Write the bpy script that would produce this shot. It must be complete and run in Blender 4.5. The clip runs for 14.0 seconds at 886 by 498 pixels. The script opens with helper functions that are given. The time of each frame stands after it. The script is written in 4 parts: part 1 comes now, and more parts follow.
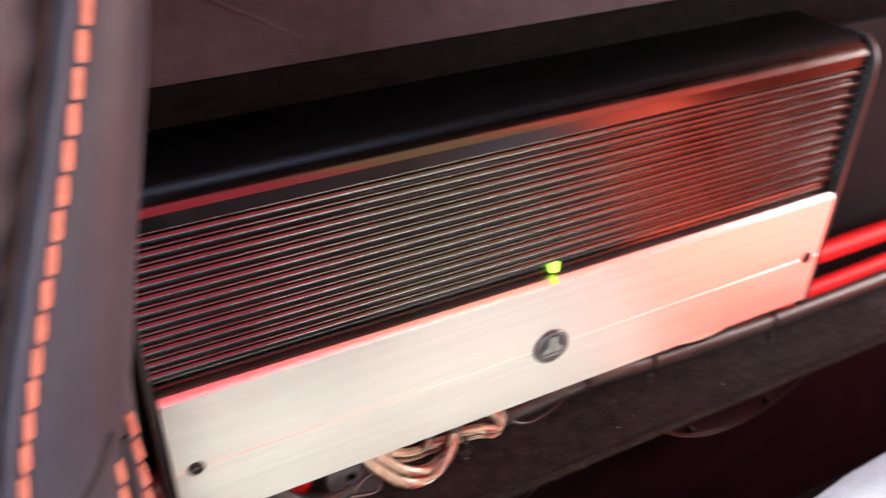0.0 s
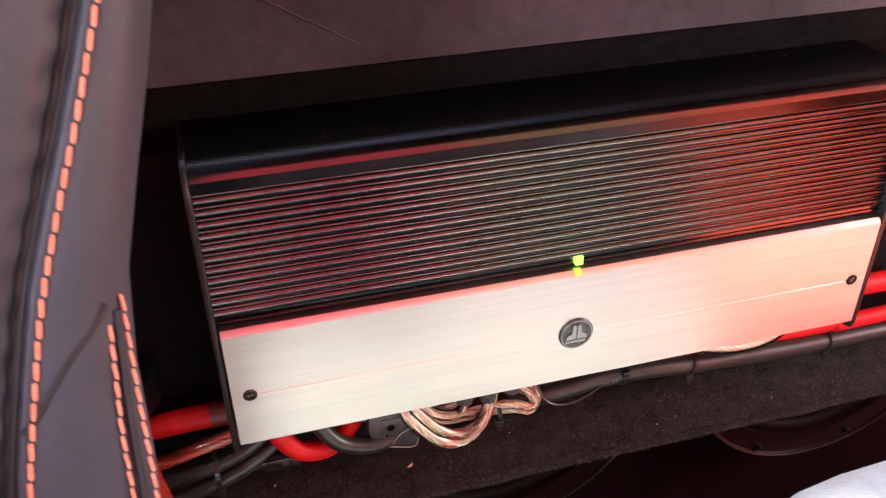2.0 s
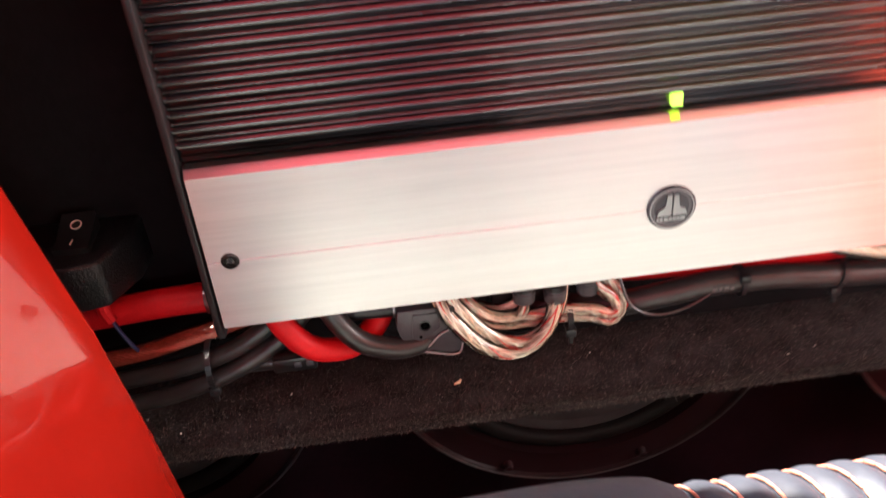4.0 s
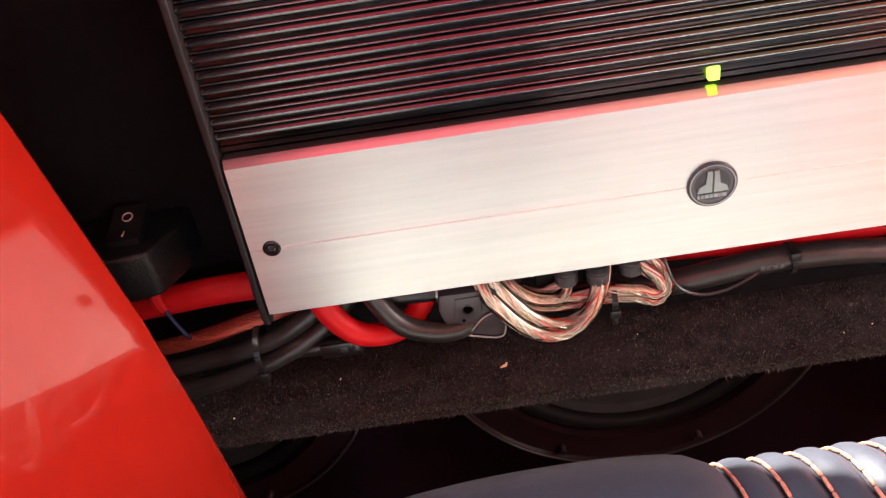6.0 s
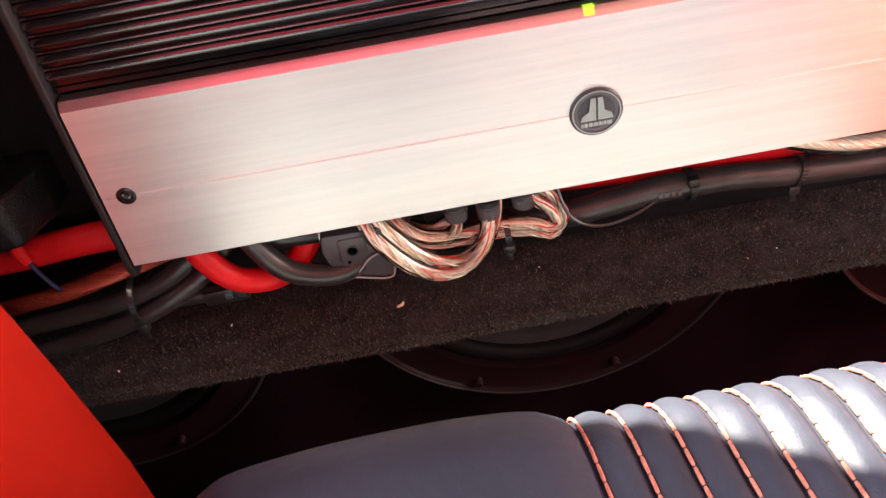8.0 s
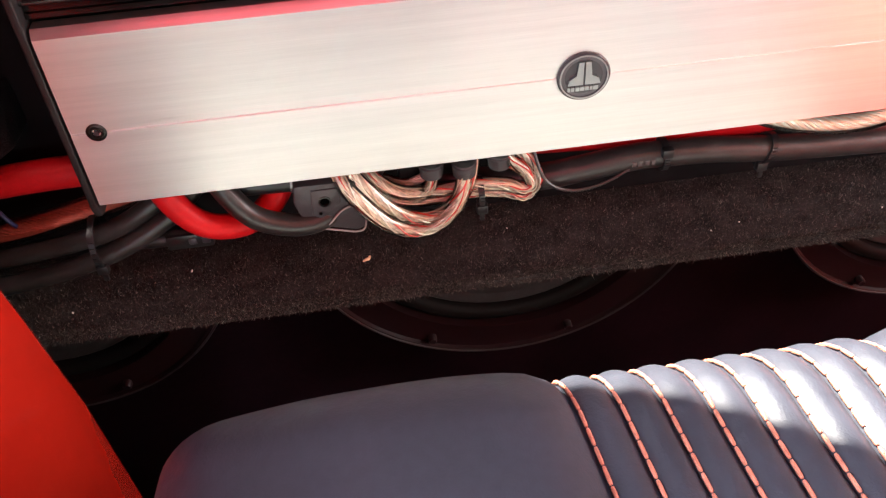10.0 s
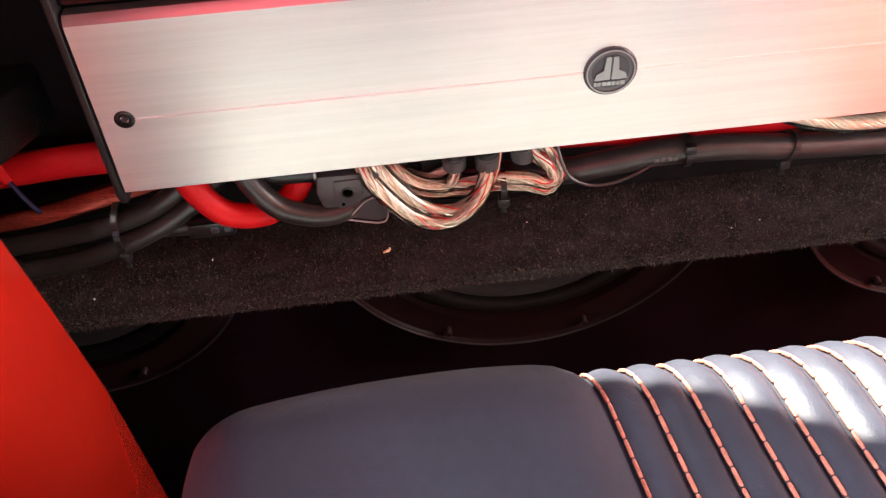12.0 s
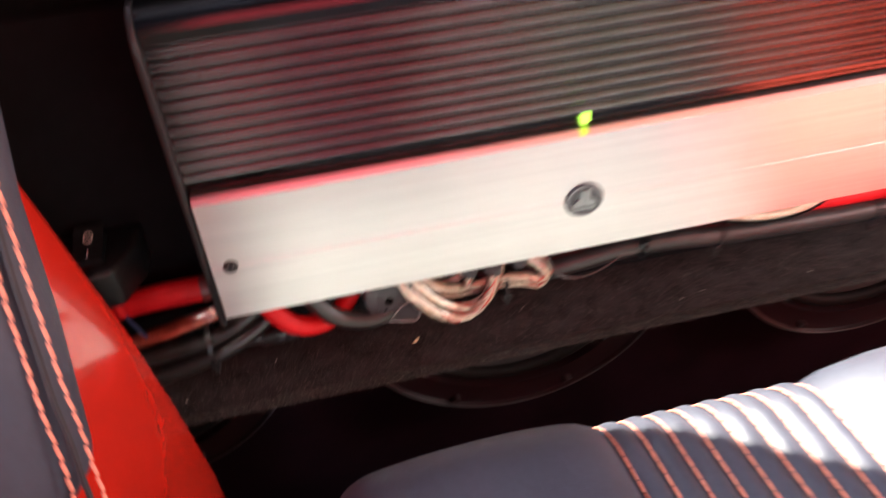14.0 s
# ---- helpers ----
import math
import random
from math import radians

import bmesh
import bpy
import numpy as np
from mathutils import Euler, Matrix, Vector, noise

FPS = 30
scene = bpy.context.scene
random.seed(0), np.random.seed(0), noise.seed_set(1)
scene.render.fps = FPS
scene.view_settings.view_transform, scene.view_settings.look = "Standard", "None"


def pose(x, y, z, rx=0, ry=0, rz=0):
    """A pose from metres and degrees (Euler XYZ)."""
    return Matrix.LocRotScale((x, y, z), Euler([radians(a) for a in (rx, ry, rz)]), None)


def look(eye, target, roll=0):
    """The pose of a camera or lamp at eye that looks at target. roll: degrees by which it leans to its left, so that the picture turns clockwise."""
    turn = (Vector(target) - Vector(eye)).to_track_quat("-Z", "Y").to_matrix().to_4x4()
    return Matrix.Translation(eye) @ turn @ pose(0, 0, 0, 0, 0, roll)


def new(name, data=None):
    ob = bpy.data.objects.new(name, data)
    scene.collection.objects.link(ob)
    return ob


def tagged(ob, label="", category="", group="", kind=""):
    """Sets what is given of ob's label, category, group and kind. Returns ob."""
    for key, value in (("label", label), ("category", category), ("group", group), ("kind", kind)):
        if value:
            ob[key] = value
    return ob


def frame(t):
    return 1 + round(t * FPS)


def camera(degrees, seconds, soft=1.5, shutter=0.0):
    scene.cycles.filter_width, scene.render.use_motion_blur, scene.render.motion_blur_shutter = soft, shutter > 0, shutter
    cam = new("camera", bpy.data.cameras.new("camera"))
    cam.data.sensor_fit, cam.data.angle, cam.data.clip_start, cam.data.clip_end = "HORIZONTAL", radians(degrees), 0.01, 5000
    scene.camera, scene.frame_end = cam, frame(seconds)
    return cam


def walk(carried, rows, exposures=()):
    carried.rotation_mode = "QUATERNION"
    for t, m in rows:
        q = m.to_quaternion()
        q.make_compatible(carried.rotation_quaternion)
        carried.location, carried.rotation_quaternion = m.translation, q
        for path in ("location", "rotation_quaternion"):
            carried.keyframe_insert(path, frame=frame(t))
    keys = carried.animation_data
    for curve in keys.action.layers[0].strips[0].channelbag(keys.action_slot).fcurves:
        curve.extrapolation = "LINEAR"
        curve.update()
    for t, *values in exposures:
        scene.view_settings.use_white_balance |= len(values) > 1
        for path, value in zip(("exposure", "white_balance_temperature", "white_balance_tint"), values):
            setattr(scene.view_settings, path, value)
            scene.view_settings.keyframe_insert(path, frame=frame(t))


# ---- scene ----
cam = camera(54.00, 14.0, soft=1.3, shutter=0.8)
PATH = [
    (0, (-0.1929, -0.2507, 0.7598), (0.4002, 0.8499, -0.0691), 1.13),
    (0.5, (-0.2006, -0.2769, 0.7687), (0.2218, 0.8992, -0.0610), 0.49),
    (1, (-0.1780, -0.2932, 0.7705), (0.1879, 0.8997, -0.0620), -0.15),
    (1.5, (-0.1718, -0.3118, 0.7843), (0.1757, 0.8917, -0.0407), -0.44),
    (2, (-0.1578, -0.3210, 0.7784), (0.1755, 0.8953, -0.0337), -0.82),
    (2.5, (-0.1473, -0.3259, 0.7582), (0.1736, 0.9105, -0.0280), -0.76),
    (3, (-0.1319, -0.3017, 0.7304), (0.1345, 0.9459, -0.0586), -0.57),
    (3.5, (-0.1211, -0.2782, 0.6981), (0.0573, 0.9775, -0.1027), -1.11),
    (4, (-0.1037, -0.2692, 0.6762), (-0.0262, 0.9707, -0.1644), -5.06),
    (4.2, (-0.0839, -0.2752, 0.6693), (-0.0925, 0.9748, -0.1598), -7.11),
    (6.3, (-0.0936, -0.2714, 0.6742), (-0.1380, 0.9622, -0.1780), -9.64),
    (6.5, (-0.0837, -0.2698, 0.6720), (-0.1335, 0.9573, -0.1893), -9.88),
    (7, (-0.0595, -0.2612, 0.6648), (-0.1177, 0.9389, -0.2331), -10.86),
    (7.5, (-0.0563, -0.2526, 0.6620), (-0.0896, 0.9202, -0.2726), -11.37),
    (8, (-0.0600, -0.2546, 0.6641), (-0.0624, 0.8955, -0.2988), -10.36),
    (8.5, (-0.0639, -0.2523, 0.6630), (-0.0348, 0.8747, -0.3264), -8.39),
    (8.7, (-0.0670, -0.2499, 0.6648), (-0.0163, 0.8598, -0.3433), -7.00),
    (11, (-0.0771, -0.2510, 0.6648), (0.0239, 0.8304, -0.3699), -3.34),
    (11.5, (-0.0792, -0.2500, 0.6644), (0.0163, 0.8298, -0.3725), -3.22),
    (12, (-0.0815, -0.2509, 0.6649), (0.0063, 0.8293, -0.3721), -3.22),
    (12.5, (-0.0829, -0.2508, 0.6658), (-0.0068, 0.8282, -0.3734), -3.33),
    (13, (-0.0832, -0.2545, 0.6699), (-0.0150, 0.8244, -0.3700), -3.34),
    (13.5, (-0.1004, -0.2647, 0.6969), (-0.0323, 0.8210, -0.3360), -3.76),
    (14, (-0.1198, -0.3070, 0.7506), (0.0679, 0.8209, -0.2204), -4.83),
]
walk(cam, [(t, look(eye, target, roll)) for t, eye, target, roll in PATH])

# ---- world, sun and large lights ----
world = bpy.data.worlds.new("sky")
scene.world = world
world.use_nodes = True
wn = world.node_tree.nodes
sky = wn.new("ShaderNodeTexSky")
sky.sky_type = "NISHITA"
sky.sun_disc = False
SUN = Vector((-0.30, 0.38, 0.87)).normalized()
sky.sun_elevation = math.asin(SUN.z)
sky.sun_rotation = math.atan2(SUN.x, SUN.y)
wn["Background"].inputs["Strength"].default_value = 0.07
world.node_tree.links.new(sky.outputs[0], wn["Background"].inputs["Color"])
sun = new("sun", bpy.data.lights.new("sun", "SUN"))
sun.data.energy, sun.data.angle, sun.data.color = 2.05, radians(0.4), (1.0, 0.94, 0.84)
sun.matrix_world = look(SUN * 3, (0, 0, 0))
scene.view_settings.exposure = 4.51


def fill_lamp(name, at, target, wide, high, power, tint=(0.85, 0.93, 1.0)):
    """An added fill lamp, with no seen source, at an opening in the unseen walls."""
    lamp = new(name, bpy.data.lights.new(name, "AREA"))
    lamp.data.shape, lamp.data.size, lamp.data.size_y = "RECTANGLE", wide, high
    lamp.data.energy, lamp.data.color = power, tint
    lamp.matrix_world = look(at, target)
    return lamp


# added strips: white on the silver panel, pale lines on the fins
for x0, x1, high in ((0.03, 0.40, 0.06), (0.40, 0.54, 0.050), (0.54, 0.66, 0.032)):
    fill_lamp("fill_light_front", ((x0 + x1) / 2, -0.795, 0.70 + high / 2), ((x0 + x1) / 2, 0, 0.70 + high / 2), x1 - x0, high, 2.8 * (x1 - x0) * high, (1.0, 1.0, 0.87))
fill_lamp("fill_light_left", (-0.28, -0.795, 0.73), (-0.28, 0, 0.73), 0.54, 0.06, 0.009, (0.99, 1.0, 0.90))
# added fills for the leather and the panel's left end
fill_lamp("fill_light_side", (-0.895, -0.52, 0.85), (0, -0.52, 0.85), 0.46, 0.40, 1.05, (0.80, 0.90, 0.97))
fill_lamp("fill_light_corner", (-0.76, -0.795, 0.90), (-0.76, 0, 0.90), 0.27, 0.38, 0.48, (0.82, 0.90, 1.0))
fill_lamp("fill_light_low", (-0.375, -0.795, 0.42), (-0.375, 0, 0.42), 0.45, 0.40, 0.008, (1.0, 0.86, 0.78))
fill_lamp("fill_light_far_side", (0.895, -0.30, 0.80), (0, -0.30, 0.80), 0.30, 0.38, 0.44, (1.0, 0.88, 0.80))


# ---- materials ----


def shader(name, base, rough=0.5, metal=0.0, vary=0.0, scale=60.0, bump=0.0, bump_scale=400.0, stretch=(1, 1, 1), rough_vary=0.0, **more):
    """A surface with grain at two scales: mottling of the colour, fine relief, uneven gloss."""
    m = bpy.data.materials.new(name)
    m.use_nodes = True
    t = m.node_tree
    p = t.nodes["Principled BSDF"]
    p.inputs["Base Color"].default_value = (*base, 1)
    p.inputs["Roughness"].default_value = rough
    p.inputs["Metallic"].default_value = metal
    for key, value in more.items():
        p.inputs[key.replace("_", " ")].default_value = value
    place = t.nodes.new("ShaderNodeTexCoord")
    grid = t.nodes.new("ShaderNodeMapping")
    grid.inputs["Scale"].default_value = stretch
    t.links.new(place.outputs["Object"], grid.inputs["Vector"])

    def cloud(size, detail):
        n = t.nodes.new("ShaderNodeTexNoise")
        n.inputs["Scale"].default_value = size
        n.inputs["Detail"].default_value = detail
        t.links.new(grid.outputs[0], n.inputs["Vector"])
        return n.outputs["Fac"]

    def ramp(value, low, high):
        n = t.nodes.new("ShaderNodeMapRange")
        n.inputs["From Min"].default_value, n.inputs["From Max"].default_value = 0.3, 0.7
        n.inputs["To Min"].default_value, n.inputs["To Max"].default_value = low, high
        t.links.new(value, n.inputs["Value"])
        return n.outputs["Result"]

    if vary:
        mix = t.nodes.new("ShaderNodeMix")
        mix.data_type, mix.blend_type = "RGBA", "MULTIPLY"
        mix.inputs["Factor"].default_value = 1.0
        mix.inputs["A"].default_value = (*base, 1)
        both = t.nodes.new("ShaderNodeMath")
        both.operation = "MULTIPLY"
        t.links.new(ramp(cloud(scale, 4), 1 - vary, 1 + vary), both.inputs[0])
        t.links.new(ramp(cloud(scale * 9, 3), 1 - vary * 0.6, 1 + vary * 0.6), both.inputs[1])
        t.links.new(both.outputs[0], mix.inputs["B"])
        t.links.new(mix.outputs["Result"], p.inputs["Base Color"])
    if rough_vary:
        t.links.new(ramp(cloud(scale * 2, 5), rough - rough_vary, rough + rough_vary), p.inputs["Roughness"])
    if bump:
        b = t.nodes.new("ShaderNodeBump")
        b.inputs["Strength"].default_value = bump
        b.inputs["Distance"].default_value = 0.0006
        t.links.new(cloud(bump_scale, 4), b.inputs["Height"])
        t.links.new(b.outputs["Normal"], p.inputs["Normal"])
    return m


def clear_plastic(name, tint=(1, 1, 1)):
    """A thin clear jacket: seen through, with gloss on top."""
    m = bpy.data.materials.new(name)
    m.use_nodes = True
    t = m.node_tree
    t.nodes.remove(t.nodes["Principled BSDF"])
    a, g, f, x = (t.nodes.new(k) for k in ("ShaderNodeBsdfTransparent", "ShaderNodeBsdfGlossy", "ShaderNodeFresnel", "ShaderNodeMixShader"))
    a.inputs["Color"].default_value = (*tint, 1)
    g.inputs["Roughness"].default_value = 0.14
    f.inputs["IOR"].default_value = 1.5
    t.links.new(f.outputs[0], x.inputs[0])
    t.links.new(a.outputs[0], x.inputs[1])
    t.links.new(g.outputs[0], x.inputs[2])
    t.links.new(x.outputs[0], t.nodes["Material Output"].inputs["Surface"])
    return m


ALU = shader("brushed_aluminium", (0.80, 0.79, 0.77), 0.42, 1.0, vary=0.05, scale=420, bump=0.10, bump_scale=2600, stretch=(0.02, 1, 1), rough_vary=0.045)
CUT = shader("machined_edge", (0.50, 0.46, 0.45), 0.34, 1.0, vary=0.05, scale=420, stretch=(0.05, 1, 1))
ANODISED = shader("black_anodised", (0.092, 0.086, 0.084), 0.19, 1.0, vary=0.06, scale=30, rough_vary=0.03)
# darkened, rougher copy that holds down the sky's reflection on the top
ANODISED_DIMMED = shader("black_anodised_dimmed", (0.030, 0.028, 0.029), 0.36, 1.0, vary=0.06, scale=30, rough_vary=0.03)
PLATE = shader("black_plate", (0.012, 0.012, 0.013), 0.42, 0.0, vary=0.2, bump=0.2, bump_scale=1200)
SATIN_BLACK = shader("satin_black_plastic", (0.012, 0.012, 0.013), 0.35, vary=0.2, scale=90, bump=0.12, bump_scale=700, rough_vary=0.06)
RUBBER = shader("black_cable_rubber", (0.023, 0.0215, 0.021), 0.36, vary=0.25, scale=120, bump=0.12, bump_scale=900, rough_vary=0.07)
PEBBLED = shader("pebbled_black_plastic", (0.006, 0.006, 0.007), 0.4, vary=0.2, scale=90, bump=0.6, bump_scale=1100, rough_vary=0.06)
GREY = shader("grey_plastic", (0.052, 0.054, 0.062), 0.42, vary=0.12, scale=120, bump=0.15, bump_scale=1500)
BOOT = shader("grey_boot", (0.055, 0.056, 0.06), 0.4, vary=0.1)
HOLE_SHADE = shader("hole_shade", (0.002, 0.002, 0.002), 0.9, Specular_IOR_Level=0.0)
EDGE = shader("pale_edge", (0.30, 0.30, 0.31), 0.4)
RED_RUBBER = shader("red_cable_rubber", (0.52, 0.008, 0.012), 0.5, Specular_IOR_Level=0.2, vary=0.1, scale=90, bump=0.08, bump_scale=900)
DARK_RED = shader("dark_red_sleeve", (0.13, 0.012, 0.012), 0.4, vary=0.15, scale=90)
RED_PAINT = shader("red_body_paint", (0.42, 0.016, 0.008), 0.22, vary=0.05, scale=12, Coat_Weight=1.0, Coat_Roughness=0.03, bump=0.015, bump_scale=300)
SILL_RED = shader("light_red_paint", (0.64, 0.085, 0.055), 0.35, vary=0.1, scale=20, bump=0.03)
LEATHER = shader("black_leather", (0.029, 0.032, 0.045), 0.55, vary=0.12, scale=40, Specular_IOR_Level=0.5, bump=0.16, bump_scale=1600, rough_vary=0.06)
grain = LEATHER.node_tree
wrinkle, push = grain.nodes.new("ShaderNodeTexNoise"), grain.nodes.new("ShaderNodeBump")
wrinkle.inputs["Scale"].default_value, wrinkle.inputs["Detail"].default_value, wrinkle.inputs["Distortion"].default_value = 55.0, 3.0, 0.8
push.inputs["Strength"].default_value, push.inputs["Distance"].default_value = 0.10, 0.003
fine = grain.nodes["Principled BSDF"].inputs["Normal"].links[0].from_node
grain.links.new(wrinkle.outputs["Fac"], push.inputs["Height"])
grain.links.new(push.outputs["Normal"], fine.inputs["Normal"])
THREAD = shader("orange_thread", (0.62, 0.22, 0.14), 0.6, vary=0.2, scale=600, bump=0.4, bump_scale=3000)
SEAM = shader("dark_seam", (0.012, 0.010, 0.012), 0.7, vary=0.3, scale=300)
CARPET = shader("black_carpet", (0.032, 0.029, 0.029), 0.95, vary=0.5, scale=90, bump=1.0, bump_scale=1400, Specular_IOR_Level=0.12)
# darker copy of the carpet, with the strip's shade in its colour
SHADED_CARPET = shader("shaded_carpet", (0.006, 0.005, 0.005), 0.95, vary=0.4, scale=160, bump=1.0, bump_scale=1700, Specular_IOR_Level=0.03)
FIBRE = shader("carpet_fibre", (0.05, 0.045, 0.042), 0.85, Specular_IOR_Level=0.2)
tuft = FIBRE.node_tree
pick, shades = tuft.nodes.new("ShaderNodeNewGeometry"), tuft.nodes.new("ShaderNodeValToRGB")
for at, tone in ((0.0, (0.018, 0.015, 0.0135, 1)), (0.85, (0.080, 0.069, 0.062, 1))):
    shades.color_ramp.elements[0 if at == 0 else 1].position = at
    shades.color_ramp.elements[0 if at == 0 else 1].color = tone
pale = shades.color_ramp.elements.new(1.0)
pale.color = (0.24, 0.21, 0.19, 1)
tuft.links.new(pick.outputs["Random Per Island"], shades.inputs["Fac"])
tuft.links.new(shades.outputs["Color"], tuft.nodes["Principled BSDF"].inputs["Base Color"])
# darker copy of the pile for that shaded strip
SHADED_FIBRE = shader("shaded_fibre", (0.011, 0.0095, 0.009), 0.9, Specular_IOR_Level=0.08)
SUEDE = shader("dark_suede", (0.031, 0.022, 0.027), 0.9, vary=0.35, scale=14, bump=0.5, bump_scale=1500, Sheen_Weight=0.3, Specular_IOR_Level=0.12)
SCUFF = shader("worn_suede", (0.075, 0.062, 0.066), 0.9, vary=0.4, scale=300, bump=0.5, bump_scale=2000, Specular_IOR_Level=0.12)
CONE = shader("speaker_cone", (0.030, 0.028, 0.029), 0.6, vary=0.15, bump=0.1, Specular_IOR_Level=0.25)
SURROUND = shader("speaker_rubber", (0.007, 0.006, 0.006), 0.6, vary=0.1, bump=0.1, Specular_IOR_Level=0.12)
# reddish base stands in for the red glow on the rims
BASKET = shader("basket_rim", (0.013, 0.0045, 0.0055), 0.35, vary=0.1)
RIM_GLINT = shader("rim_glint", (0.10, 0.095, 0.095), 0.35, 0.7, vary=0.1)
BOX = shader("painted_box_black", (0.010, 0.004, 0.006), 0.4, vary=0.3, scale=30, bump=0.1, bump_scale=600, Specular_IOR_Level=0.1)
# colours of unseen boards that the amplifier reflects
RED_REFLECTOR = shader("dark_red_reflector", (0.34, 0.016, 0.034), 0.8, vary=0.15, scale=40, bump=0.3, Specular_IOR_Level=0.15)
TAN_REFLECTOR = shader("tan_reflector", (0.15, 0.105, 0.040), 0.9, vary=0.15, scale=40, bump=0.4)
CABIN = shader("dark_cabin_trim", (0.007, 0.006, 0.007), 0.9, vary=0.3, scale=20, bump=0.2, Specular_IOR_Level=0.12)
CHROME = shader("badge_metal", (0.34, 0.345, 0.35), 0.40, 1.0, vary=0.05)
BADGE_GREY = shader("badge_grey", (0.34, 0.34, 0.34), 0.4, 0.8, vary=0.1)
BADGE_DISC = shader("badge_disc", (0.085, 0.085, 0.088), 0.5, 0.4, vary=0.1)
BADGE_BLACK = shader("badge_black", (0.034, 0.034, 0.037), 0.25, vary=0.1)
SCREW = shader("black_screw", (0.035, 0.032, 0.03), 0.3, 0.8, vary=0.2)
COPPER = shader("copper_strand", (0.85, 0.64, 0.50), 0.4, 0.7, vary=0.15, scale=500)
SILVER_STRAND = shader("tinned_strand", (0.88, 0.84, 0.74), 0.34, 0.6, vary=0.1, scale=500)
RED_STRAND = shader("red_strand", (0.70, 0.05, 0.04), 0.3, vary=0.1)
BARE = shader("bare_copper", (0.42, 0.075, 0.05), 0.42, 0.5, vary=0.2, scale=500)
CORE = shader("wire_core", (0.62, 0.54, 0.44), 0.4, 0.5, vary=0.3, scale=500)
BLACK_STRAND = shader("dark_strand", (0.10, 0.07, 0.05), 0.3, 0.8, vary=0.1)
JACKET = clear_plastic("clear_jacket", (0.94, 0.91, 0.87))
MARK = shader("white_marking", (0.62, 0.45, 0.42), 0.5, vary=0.05)
LINT = shader("pale_lint", (0.7, 0.66, 0.6), 0.9, vary=0.2, scale=900)
TAN = shader("tan_crumb", (0.62, 0.36, 0.22), 0.8, vary=0.2, scale=900)
PRINT = shader("grey_print", (0.075, 0.072, 0.07), 0.5)
BLUE = shader("blue_wire", (0.012, 0.016, 0.07), 0.4, vary=0.1)
BOUNCE_GREY = shader("bounce_grey", (0.455, 0.49, 0.465), 0.5, vary=0.08, scale=30, bump=0.1, bump_scale=900)
LED = bpy.data.materials.new("green_led")
LED.use_nodes = True
led_bsdf = LED.node_tree.nodes["Principled BSDF"]
led_bsdf.inputs["Base Color"].default_value = (0.25, 0.8, 0.05, 1)
led_bsdf.inputs["Emission Color"].default_value = (0.50, 0.95, 0.10, 1)
led_bsdf.inputs["Emission Strength"].default_value = 0.09

# glow that stands in for the power light mirrored in the panel edge
LED_GLINT = bpy.data.materials.new("led_glint")
LED_GLINT.use_nodes = True
glint_bsdf = LED_GLINT.node_tree.nodes["Principled BSDF"]
glint_bsdf.inputs["Base Color"].default_value = (0.35, 0.6, 0.05, 1)
glint_bsdf.inputs["Emission Color"].default_value = (0.45, 0.80, 0.0, 1)
glint_bsdf.inputs["Emission Strength"].default_value = 0.018

brush = ALU.node_tree.nodes.new("ShaderNodeTangent")
brush.direction_type, brush.axis = "RADIAL", "X"
ALU.node_tree.links.new(brush.outputs[0], ALU.node_tree.nodes["Principled BSDF"].inputs["Tangent"])
ALU.node_tree.nodes["Principled BSDF"].inputs["Anisotropic"].default_value = 0.56

# ---- building helpers ----


def mesh_object(name, bm, material, smooth=35):
    me = bpy.data.meshes.new(name)
    bmesh.ops.recalc_face_normals(bm, faces=bm.faces)
    bm.to_mesh(me)
    bm.free()
    me.materials.append(material)
    if smooth:
        for f in me.polygons:
            f.use_smooth = True
        me.set_sharp_from_angle(angle=radians(smooth))
    return new(name, me)


def part(name, bm, material, parent, label="", smooth=35):
    ob = mesh_object(name, bm, material, smooth)
    ob.parent = parent
    if label:
        tagged(ob, label)
    return ob


def thing(name, label, category, group="", kind=""):
    return tagged(new(name), label, category, group, kind)


def solid(name, bm, material, label, category, group="", kind="", smooth=35):
    return tagged(mesh_object(name, bm, material, smooth), label, category, group, kind)


def box(lo, hi, bevel=0.0, steps=2, into=None):
    bm = into or bmesh.new()
    lo, hi = Vector(lo), Vector(hi)
    mid = Matrix.Translation((lo + hi) / 2) @ Matrix.Diagonal((*(hi - lo), 1))
    made = bmesh.ops.create_cube(bm, size=1, matrix=mid)["verts"]
    if bevel:
        edges = list({e for v in made for e in v.link_edges})
        bmesh.ops.bevel(bm, geom=edges, offset=bevel, segments=steps, affect="EDGES", profile=0.5)
    return bm


def spline(points, step=8, closed=False):
    """A smooth curve through points."""
    p = [Vector(q) for q in points]
    n, out = len(p), []
    for i in range(n if closed else n - 1):
        if closed:
            a, b, c, d = p[i - 1], p[i], p[(i + 1) % n], p[(i + 2) % n]
        else:
            a, b, c, d = p[max(i - 1, 0)], p[i], p[i + 1], p[min(i + 2, n - 1)]
        for k in range(step):
            t = k / step
            out.append(0.5 * (2 * b + (c - a) * t + (2 * a - 5 * b + 4 * c - d) * t * t + (3 * b - a - 3 * c + d) * t ** 3))
    if not closed:
        out.append(p[-1])
    return out


def frames_along(path):
    """Two crosswise directions at each point of a path, carried along without twist."""
    rows, side = [], None
    for i, q in enumerate(path):
        way = (path[min(i + 1, len(path) - 1)] - path[max(i - 1, 0)]).normalized()
        if side is None:
            side = way.orthogonal().normalized()
        side = (side - way * side.dot(way)).normalized()
        rows.append((side.copy(), way.cross(side)))
    return rows


